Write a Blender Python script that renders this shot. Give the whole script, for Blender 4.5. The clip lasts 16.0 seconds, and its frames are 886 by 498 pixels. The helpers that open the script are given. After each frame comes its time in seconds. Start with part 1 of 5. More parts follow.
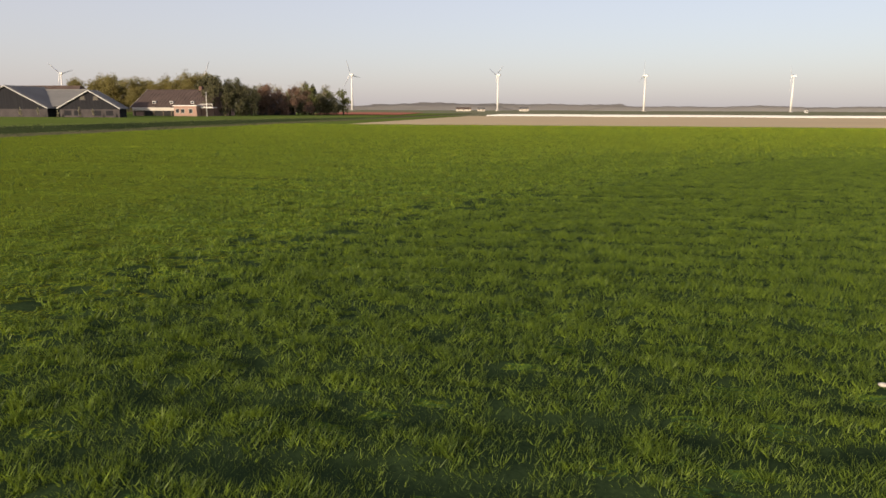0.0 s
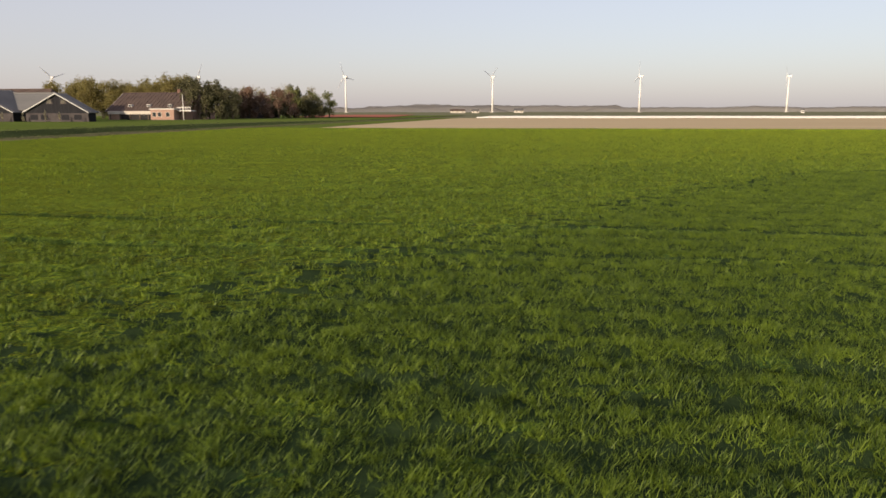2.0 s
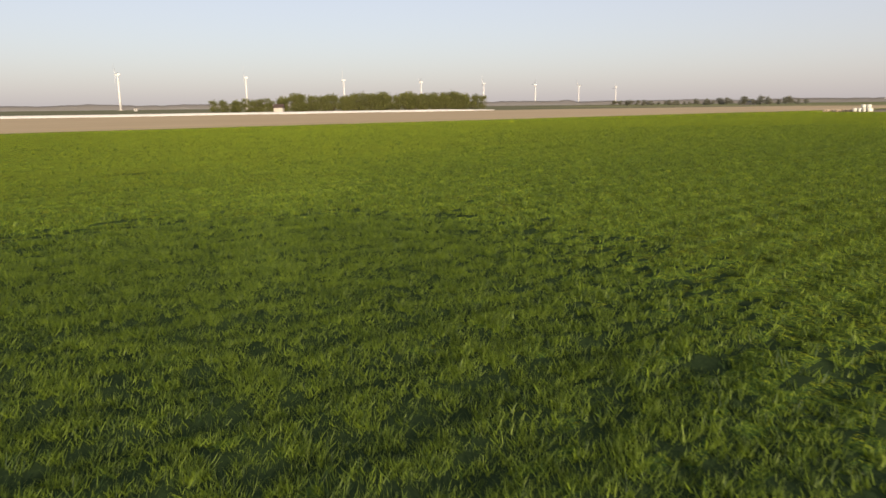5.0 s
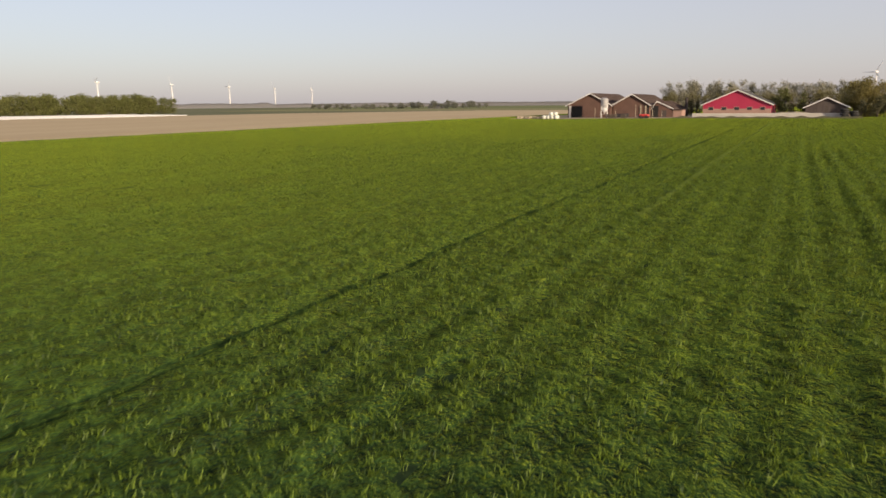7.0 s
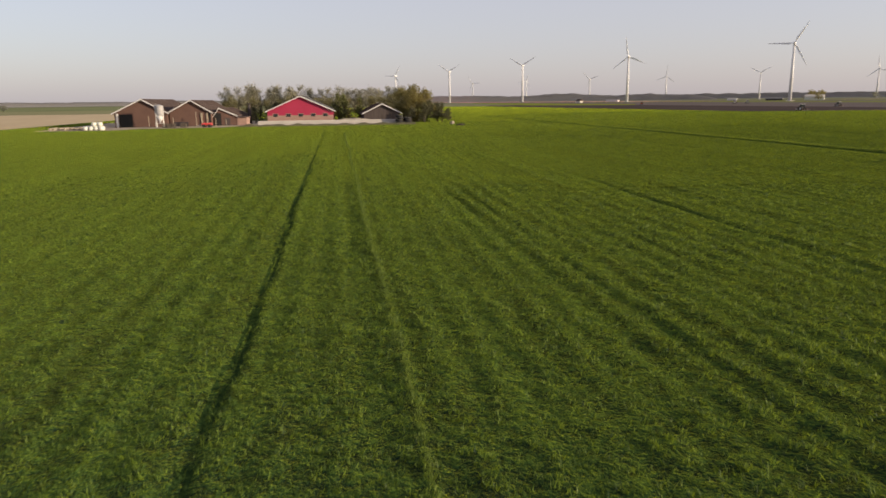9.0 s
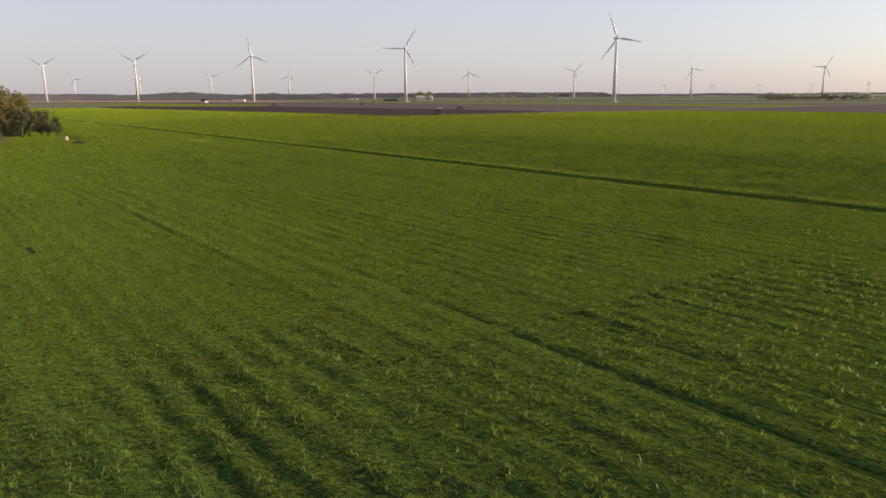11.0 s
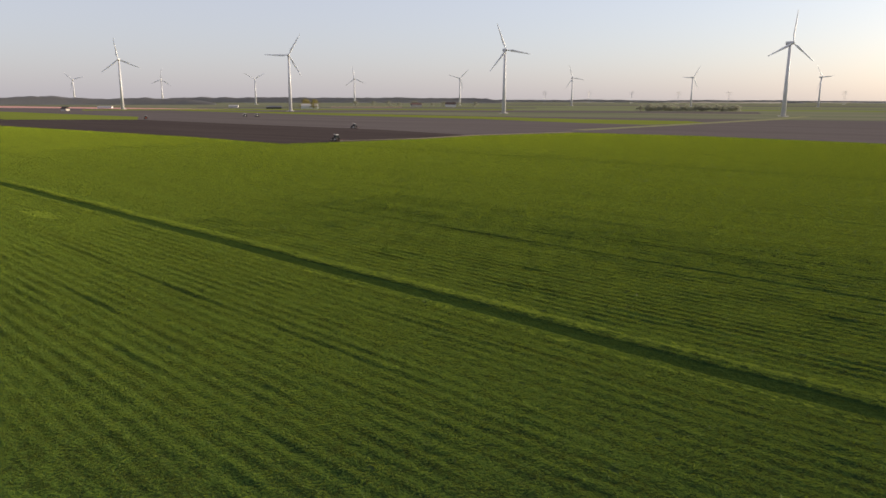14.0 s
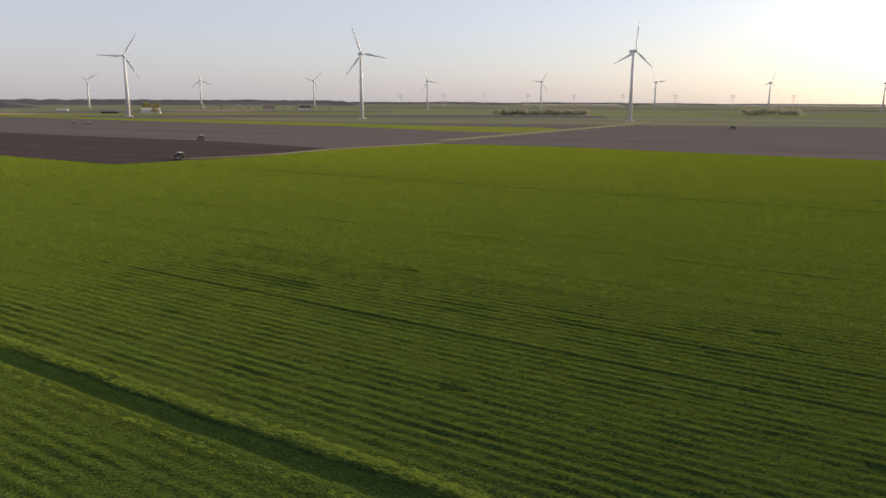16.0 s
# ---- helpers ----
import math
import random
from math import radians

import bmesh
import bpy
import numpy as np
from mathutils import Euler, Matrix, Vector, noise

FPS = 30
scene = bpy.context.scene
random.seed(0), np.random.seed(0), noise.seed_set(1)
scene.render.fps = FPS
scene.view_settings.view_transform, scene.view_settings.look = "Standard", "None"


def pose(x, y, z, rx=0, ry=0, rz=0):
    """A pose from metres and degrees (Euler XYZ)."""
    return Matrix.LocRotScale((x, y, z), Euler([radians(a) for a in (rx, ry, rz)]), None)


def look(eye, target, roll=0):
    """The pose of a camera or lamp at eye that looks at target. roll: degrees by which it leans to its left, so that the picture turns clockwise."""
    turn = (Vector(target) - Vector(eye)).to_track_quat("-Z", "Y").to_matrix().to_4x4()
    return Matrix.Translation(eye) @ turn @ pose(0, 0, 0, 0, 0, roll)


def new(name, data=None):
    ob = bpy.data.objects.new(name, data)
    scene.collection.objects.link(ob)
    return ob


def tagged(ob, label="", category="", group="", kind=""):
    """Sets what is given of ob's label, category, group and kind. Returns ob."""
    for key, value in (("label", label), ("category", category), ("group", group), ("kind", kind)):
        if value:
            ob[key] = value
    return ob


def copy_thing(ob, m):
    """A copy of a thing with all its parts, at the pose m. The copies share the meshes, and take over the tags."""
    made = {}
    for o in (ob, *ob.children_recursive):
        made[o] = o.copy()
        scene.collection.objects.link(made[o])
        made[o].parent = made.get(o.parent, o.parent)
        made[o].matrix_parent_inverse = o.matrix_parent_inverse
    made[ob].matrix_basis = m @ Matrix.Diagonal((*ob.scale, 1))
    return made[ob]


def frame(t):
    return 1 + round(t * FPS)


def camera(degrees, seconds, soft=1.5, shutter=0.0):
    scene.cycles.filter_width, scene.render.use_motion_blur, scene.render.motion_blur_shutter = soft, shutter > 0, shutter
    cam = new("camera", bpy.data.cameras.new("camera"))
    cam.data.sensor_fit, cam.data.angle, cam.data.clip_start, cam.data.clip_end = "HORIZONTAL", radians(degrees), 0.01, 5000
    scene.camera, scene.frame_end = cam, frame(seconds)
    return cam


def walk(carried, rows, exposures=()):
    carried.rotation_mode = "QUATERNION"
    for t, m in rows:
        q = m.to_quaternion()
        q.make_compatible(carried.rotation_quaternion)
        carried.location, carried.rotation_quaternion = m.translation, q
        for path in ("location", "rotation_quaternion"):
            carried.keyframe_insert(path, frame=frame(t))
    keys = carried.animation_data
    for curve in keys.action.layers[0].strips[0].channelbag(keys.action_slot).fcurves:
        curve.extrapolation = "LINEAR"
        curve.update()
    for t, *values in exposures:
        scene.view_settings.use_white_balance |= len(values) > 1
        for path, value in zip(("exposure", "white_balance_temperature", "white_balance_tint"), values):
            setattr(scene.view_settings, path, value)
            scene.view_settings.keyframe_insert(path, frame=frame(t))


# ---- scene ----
# ---------------------------------------------------------------- camera and its flight
cam = camera(63.98, 16.0, soft=1.6, shutter=0.12)


def drone(x, y, z, yaw, down, roll):
    """Pose from a place, a compass heading, a tilt below the horizon and a roll."""
    return pose(x, y, z, 90 - down, 0, -yaw) @ pose(0, 0, 0, 0, 0, roll)


PATH = [
    (0.0, 5.71, 3.15, 2.33, -0.22, 11.15, 0.23),
    (0.5, 5.95, 4.16, 2.30, -0.20, 11.11, 0.15),
    (1.0, 6.34, 5.87, 2.33, -0.07, 11.09, 0.16),
    (1.5, 6.85, 8.00, 2.36, -0.02, 11.04, 0.05),
    (2.0, 8.13, 10.55, 2.36, 0.04, 11.00, -0.07),
    (2.1, 8.42, 11.08, 2.35, 1.91, 11.05, -0.13),
    (2.2, 8.73, 11.63, 2.34, 4.03, 11.09, -0.25),
    (2.3, 9.08, 12.19, 2.33, 10.16, 11.18, -0.30),
    (2.4, 9.45, 12.76, 2.31, 16.49, 11.26, -0.32),
    (2.5, 9.85, 13.33, 2.29, 25.99, 11.33, -0.23),
    (2.6, 10.25, 13.90, 2.28, 33.96, 11.35, -0.32),
    (2.7, 10.67, 14.46, 2.26, 39.19, 11.44, -0.41),
    (2.8, 11.08, 15.01, 2.24, 45.57, 11.54, -0.48),
    (2.9, 11.49, 15.54, 2.23, 47.31, 11.58, -0.56),
    (3.0, 11.89, 16.04, 2.21, 47.47, 11.59, -0.62),
    (3.5, 13.62, 18.09, 2.20, 47.46, 11.56, -0.44),
    (4.0, 15.55, 19.99, 2.20, 47.46, 11.60, -0.62),
    (4.2, 16.20, 20.60, 2.22, 47.48, 11.54, -0.70),
    (6.3, 23.88, 29.26, 2.91, 62.11, 11.37, -0.37),
    (6.5, 25.32, 29.98, 3.07, 65.50, 11.40, -0.43),
    (7.0, 28.36, 31.43, 3.40, 72.90, 11.48, -0.50),
    (7.5, 31.84, 32.72, 3.78, 81.13, 11.60, -0.68),
    (8.0, 35.26, 33.65, 4.22, 89.43, 11.73, -0.66),
    (8.5, 38.23, 34.46, 4.82, 98.58, 11.84, -0.33),
    (9.0, 42.85, 34.24, 4.95, 107.50, 11.84, -0.66),
    (9.2, 44.23, 34.22, 5.13, 110.99, 11.82, -0.48),
    (11.3, 67.98, 27.32, 7.07, 138.75, 12.06, -0.16),
    (11.5, 69.32, 26.51, 7.39, 139.48, 11.92, -0.02),
    (12.0, 72.36, 24.68, 8.36, 140.81, 11.93, -0.04),
    (12.5, 74.79, 23.63, 9.75, 142.22, 11.99, -0.13),
    (13.0, 77.29, 21.93, 11.24, 143.58, 12.00, -0.01),
    (13.5, 80.17, 19.28, 12.57, 144.93, 12.00, 0.10),
    (14.0, 83.02, 16.26, 13.88, 146.13, 11.96, 0.15),
    (14.5, 86.02, 12.82, 15.11, 147.08, 11.93, 0.25),
    (15.0, 88.84, 9.27, 16.10, 148.97, 11.90, 0.29),
    (15.5, 91.30, 5.99, 16.74, 152.06, 11.88, 0.29),
    (16.0, 93.77, 2.63, 17.28, 157.61, 11.82, 0.24),
]
walk(cam, [(r[0], drone(*r[1:])) for r in PATH], exposures=[(0.0, 0.6, 6640, 10), (4.2, 0.6, 6660, 10), (7.0, 0.52, 6600, 10), (9.2, 0.55, 6500, 10), (11.3, 0.65, 6320, 9), (13.0, 0.63, 6220, 8), (16.0, 0.58, 6170, 8)])

# ---------------------------------------------------------------- sky and sun
SUN_AZ, SUN_EL = 215.0, 11.5
world = bpy.data.worlds.new("sky")
scene.world = world
world.use_nodes = True
wn = world.node_tree.nodes
wl = world.node_tree.links
sky = wn.new("ShaderNodeTexSky")
sky.sky_type = 'NISHITA'
sky.sun_disc = False
sky.sun_elevation = radians(SUN_EL)
sky.sun_rotation = radians(SUN_AZ)
sky.air_density, sky.dust_density, sky.ozone_density = 0.9, 1.7, 2.2
scaled = wn.new("ShaderNodeVectorMath")
scaled.operation = 'SCALE'
scaled.inputs[3].default_value = 0.056
wl.new(sky.outputs[0], scaled.inputs[0])
haze = wn.new("ShaderNodeVectorMath")
haze.operation = 'ADD'
haze.inputs[1].default_value = (0.296, 0.262, 0.278)
wl.new(scaled.outputs[0], haze.inputs[0])
wl.new(haze.outputs[0], wn["Background"].inputs[0])
wn["Background"].inputs[1].default_value = 1.0

sun = new("sun", bpy.data.lights.new("sun", 'SUN'))
sun.data.energy = 4.5
sun.data.angle = radians(1.5)
sun.data.color = (1.0, 0.82, 0.60)
ca, sa = math.cos(radians(SUN_AZ)), math.sin(radians(SUN_AZ))
ce, se = math.cos(radians(SUN_EL)), math.sin(radians(SUN_EL))
sun.matrix_basis = look((0, 0, 200), (-sa * ce * 100, -ca * ce * 100, 200 - se * 100))

# ---------------------------------------------------------------- the field's own axes
ROW = 0.1616
UC, US = math.cos(ROW), math.sin(ROW)


def fld(s, w, z=0.0):
    """World place from metres along (s) and across (w) the drilled rows."""
    return (s * UC + w * US, -s * US + w * UC, z)


# ---------------------------------------------------------------- materials
def material(name, stops, scale=3.0, rough=0.8, bump=0.0, bump_scale=30.0, fine=0.25, metal=0.0, stretch=(1, 1, 1), spec=0.5, randomize=0.0, island=0.0):
    """A surface whose colour runs over stops by a coarse noise, with a fine grain and a relief."""
    m = bpy.data.materials.new(name)
    m.use_nodes = True
    n, l = m.node_tree.nodes, m.node_tree.links
    b = n["Principled BSDF"]
    geo = n.new("ShaderNodeNewGeometry")
    mp = n.new("ShaderNodeMapping")
    mp.inputs["Scale"].default_value = stretch
    mp.inputs["Rotation"].default_value = (0, 0, ROW)
    l.new(geo.outputs["Position"], mp.inputs[0])
    big = n.new("ShaderNodeTexNoise")
    big.inputs["Scale"].default_value = scale
    big.inputs["Detail"].default_value = 4
    l.new(mp.outputs[0], big.inputs["Vector"])
    small = n.new("ShaderNodeTexNoise")
    small.inputs["Scale"].default_value = scale * 11
    small.inputs["Detail"].default_value = 3
    l.new(mp.outputs[0], small.inputs["Vector"])
    mix = n.new("ShaderNodeMix")
    mix.inputs[0].default_value = fine
    l.new(big.outputs[0], mix.inputs[2])
    l.new(small.outputs[0], mix.inputs[3])
    fac = mix.outputs[0]
    if randomize or island:
        src = n.new("ShaderNodeObjectInfo").outputs["Random"] if randomize else geo.outputs["Random Per Island"]
        m2 = n.new("ShaderNodeMix")
        m2.inputs[0].default_value = max(randomize, island)
        l.new(fac, m2.inputs[2])
        l.new(src, m2.inputs[3])
        fac = m2.outputs[0]
    ramp = n.new("ShaderNodeValToRGB")
    e = ramp.color_ramp.elements
    lo, hi = 0.3, 0.7
    e[0].position, e[1].position = lo, hi
    e[0].color, e[1].color = (*stops[0], 1), (*stops[-1], 1)
    for i, c in enumerate(stops[1:-1]):
        k = e.new(lo + (hi - lo) * (i + 1) / (len(stops) - 1))
        k.color = (*c, 1)
    l.new(fac, ramp.inputs[0])
    l.new(ramp.outputs[0], b.inputs["Base Color"])
    b.inputs["Roughness"].default_value = rough
    b.inputs["Metallic"].default_value = metal
    b.inputs["Specular IOR Level"].default_value = spec
    if bump:
        bt = n.new("ShaderNodeTexNoise")
        bt.inputs["Scale"].default_value = bump_scale
        bt.inputs["Detail"].default_value = 4
        l.new(mp.outputs[0], bt.inputs["Vector"])
        bn = n.new("ShaderNodeBump")
        bn.inputs["Strength"].default_value = min(1, bump * 4)
        bn.inputs["Distance"].default_value = bump
        l.new(bt.outputs[0], bn.inputs["Height"])
        l.new(bn.outputs[0], b.inputs["Normal"])
    return m


def leafy(name, dark, light, rough=0.6, through_light=0.35, scale=0.25, spec=0.25, island=0.5, warm=(1, 1, 1)):
    """Leaves: each clump its own shade, with light coming through."""
    m = material(name, [dark, light], scale=scale, rough=rough, island=island, spec=spec)
    n, l = m.node_tree.nodes, m.node_tree.links
    b = n["Principled BSDF"]
    tr = n.new("ShaderNodeBsdfTranslucent")
    ramp = [q for q in n if q.bl_idname == "ShaderNodeValToRGB"][0]
    tint = n.new("ShaderNodeVectorMath")
    tint.operation = 'MULTIPLY'
    tint.inputs[1].default_value = warm
    l.new(ramp.outputs[0], tint.inputs[0])
    l.new(tint.outputs[0], tr.inputs[0])
    ms = n.new("ShaderNodeMixShader")
    ms.inputs[0].default_value = through_light
    l.new(b.outputs[0], ms.inputs[1])
    l.new(tr.outputs[0], ms.inputs[2])
    l.new(ms.outputs[0], n["Material Output"].inputs[0])
    return m


M_GROUND = material("far_pasture", [(0.125, 0.138, 0.075), (0.165, 0.168, 0.105), (0.215, 0.2, 0.14)], scale=0.006, fine=0.3, rough=0.9, stretch=(0.5, 2, 1), spec=0.0)
M_TAN = material("dry_bare_soil", [(0.41, 0.325, 0.205), (0.49, 0.395, 0.255)], scale=0.08, rough=0.95, fine=0.4, stretch=(0.15, 1, 1), bump=0.05, bump_scale=3, spec=0.0)
M_GREENWAY = material("grassy_track", [(0.19, 0.19, 0.095), (0.26, 0.25, 0.14)], scale=0.3, rough=0.95, fine=0.5, spec=0.0)
M_PASTURE = material("pale_pasture", [(0.15, 0.17, 0.08), (0.2, 0.215, 0.11)], scale=0.02, rough=0.95, fine=0.4, stretch=(0.2, 1, 1), spec=0.0)
# grass of the ditch slope, its shade put into a darker green
M_DITCH = material("shaded_ditch_grass", [(0.045, 0.06, 0.024), (0.075, 0.095, 0.034)], scale=0.5, rough=1.0, fine=0.5, bump=0.1, bump_scale=3, spec=0.0)
M_HEADLAND = material("dusty_soil", [(0.2, 0.17, 0.12), (0.27, 0.23, 0.16)], scale=0.3, rough=0.95, fine=0.5, spec=0.0)
M_PLOUGH = material("dark_ploughed_soil", [(0.055, 0.044, 0.04), (0.085, 0.068, 0.062)], scale=0.1, rough=0.9, fine=0.4, stretch=(0.1, 1, 1), bump=0.1, bump_scale=2, spec=0.0)
M_HARROW = material("harrowed_soil", [(0.105, 0.09, 0.083), (0.148, 0.126, 0.117)], scale=0.05, rough=0.95, fine=0.4, stretch=(0.1, 1, 1), bump=0.06, bump_scale=2, spec=0.0)
M_GREEN = material("young_crop", [(0.145, 0.175, 0.03), (0.195, 0.215, 0.045)], scale=0.05, rough=0.85, fine=0.4, stretch=(0.2, 1, 1), spec=0.0)
M_VERGE = material("verge_grass", [(0.08, 0.115, 0.026), (0.13, 0.165, 0.04)], scale=0.12, rough=0.9, fine=0.5, bump=0.08, bump_scale=5, spec=0.0)
M_ROUGH = material("rough_grass", [(0.085, 0.085, 0.045), (0.14, 0.125, 0.075)], scale=0.15, rough=0.9, fine=0.5, bump=0.1, bump_scale=4, spec=0.0)
M_WHITECROP = material("white_film", [(0.72, 0.68, 0.6), (0.8, 0.77, 0.7)], scale=0.1, rough=0.8, fine=0.4, stretch=(0.1, 1, 1), spec=0.1)
M_RED = material("red_tulips", [(0.3, 0.1, 0.07), (0.4, 0.17, 0.12)], scale=0.05, rough=0.8, fine=0.5, stretch=(0.1, 1, 1), spec=0.0)
M_PINK = material("pink_tulips", [(0.5, 0.25, 0.22), (0.62, 0.34, 0.3)], scale=0.05, rough=0.9, fine=0.5, spec=0.0)
M_WATER = material("still_water", [(0.05, 0.06, 0.07), (0.07, 0.08, 0.09)], scale=0.01, rough=0.12)
M_YARD = material("pale_gravel", [(0.26, 0.215, 0.16), (0.37, 0.315, 0.24)], scale=0.3, rough=0.95, fine=0.5, bump=0.03, bump_scale=8, spec=0.0)
M_CONCRETE = material("concrete", [(0.36, 0.33, 0.29), (0.5, 0.46, 0.41)], scale=0.4, rough=0.9, fine=0.4)
M_WHITE = material("turbine_white", [(0.56, 0.55, 0.54), (0.63, 0.62, 0.61)], scale=0.3, rough=0.55)
M_GREYBLADE = material("blade_grey", [(0.66, 0.66, 0.66), (0.74, 0.74, 0.74)], scale=0.3, rough=0.5)
M_BRICK = material("brown_brick", [(0.088, 0.047, 0.035), (0.128, 0.07, 0.052)], scale=0.8, rough=0.9, fine=0.5)
M_ORANGEBRICK = material("orange_brick", [(0.25, 0.155, 0.12), (0.32, 0.205, 0.165)], scale=0.8, rough=0.9, fine=0.5)
M_BLACKWALL = material("black_boards", [(0.012, 0.012, 0.015), (0.024, 0.024, 0.028)], scale=0.8, rough=0.9, stretch=(6, 6, 0.3), spec=0.1)
M_SHEDWALL = material("dark_brown_boards", [(0.06, 0.048, 0.045), (0.09, 0.074, 0.068)], scale=0.8, rough=0.9, stretch=(6, 6, 0.3), spec=0.1)
M_REDPAINT = material("red_paint", [(0.42, 0.03, 0.03), (0.52, 0.05, 0.045)], scale=1.0, rough=0.45)
M_GREYWALL = material("grey_plinth", [(0.042, 0.037, 0.039), (0.07, 0.062, 0.063)], scale=0.6, rough=0.95, spec=0.1)
M_ROOFDARK = material("dark_sheet_roof", [(0.07, 0.07, 0.073), (0.105, 0.104, 0.107)], scale=0.3, rough=0.8, fine=0.4, spec=0.25)
M_ROOFBROWN = material("brown_tile_roof", [(0.055, 0.04, 0.036), (0.09, 0.065, 0.056)], scale=0.4, rough=0.9, fine=0.4, spec=0.15)
M_REDWALL = material("red_sheet_wall", [(0.28, 0.012, 0.045), (0.35, 0.02, 0.06)], scale=0.3, rough=0.55, fine=0.4)
M_TRIM = material("white_trim", [(0.5, 0.48, 0.46), (0.61, 0.59, 0.57)], scale=1.0, rough=0.5)
# near-black colour for the shade inside openings; the exhaust has it too
M_DARK = material("dark_opening", [(0.008, 0.008, 0.008), (0.014, 0.013, 0.012)], scale=1.0, rough=0.9)
M_GLASS = material("window_glass", [(0.02, 0.025, 0.03), (0.04, 0.045, 0.05)], scale=1.0, rough=0.08)
M_BARK = material("bark", [(0.06, 0.045, 0.032), (0.1, 0.08, 0.06)], scale=2.0, rough=0.95)
M_BALE = material("white_wrap", [(0.5, 0.5, 0.42), (0.62, 0.61, 0.54)], scale=1.5, rough=0.35)
M_STEEL = material("galvanised_steel", [(0.4, 0.39, 0.38), (0.55, 0.53, 0.51)], scale=1.0, rough=0.45, metal=0.6)
M_SILO = material("weathered_grey_paint", [(0.26, 0.25, 0.245), (0.36, 0.345, 0.335)], scale=0.8, rough=0.6, fine=0.4, stretch=(2, 2, 0.3))
M_ROOFGREY = material("grey_sheet_roof", [(0.115, 0.113, 0.112), (0.16, 0.157, 0.153)], scale=0.25, rough=0.85, fine=0.4, spec=0.2)
M_GREYTRIM = material("grey_trim", [(0.25, 0.25, 0.255), (0.32, 0.32, 0.325)], scale=1.0, rough=0.6)
M_TYRE = material("rubber", [(0.015, 0.015, 0.015), (0.03, 0.028, 0.026)], scale=3.0, rough=0.9)
M_ORANGE = material("orange_paint", [(0.55, 0.07, 0.02), (0.65, 0.1, 0.03)], scale=1.0, rough=0.4)
L_OLIVE = leafy("olive_leaves", (0.2, 0.172, 0.06), (0.28, 0.24, 0.088), through_light=0.6, island=0.3)
L_GREEN = leafy("fresh_leaves", (0.095, 0.105, 0.03), (0.165, 0.17, 0.05))
L_DARK = leafy("dark_leaves", (0.085, 0.083, 0.042), (0.14, 0.134, 0.068), through_light=0.45)
# far bushes: distance haze is put into this greyed leaf colour
L_HEDGE = leafy("haze_greyed_hedge", (0.27, 0.27, 0.2), (0.33, 0.325, 0.25), through_light=0.78)
L_REDDISH = leafy("reddish_leaves", (0.15, 0.09, 0.062), (0.2, 0.13, 0.092), island=0.3)
L_BARE = leafy("budding_twigs", (0.25, 0.235, 0.16), (0.33, 0.31, 0.215), through_light=0.35, island=0.3)
L_BANK = leafy("bank_grass", (0.05, 0.068, 0.024), (0.1, 0.122, 0.045), scale=0.3, spec=0.1)
L_SHRUB = leafy("grey_green_shrub", (0.2, 0.18, 0.082), (0.27, 0.245, 0.115), through_light=0.6, island=0.3)
# horizon belt, its colour paled to carry the haze of distance
L_WOOD = leafy("haze_paled_woodland", (0.32, 0.305, 0.305), (0.36, 0.345, 0.345), through_light=0.7)


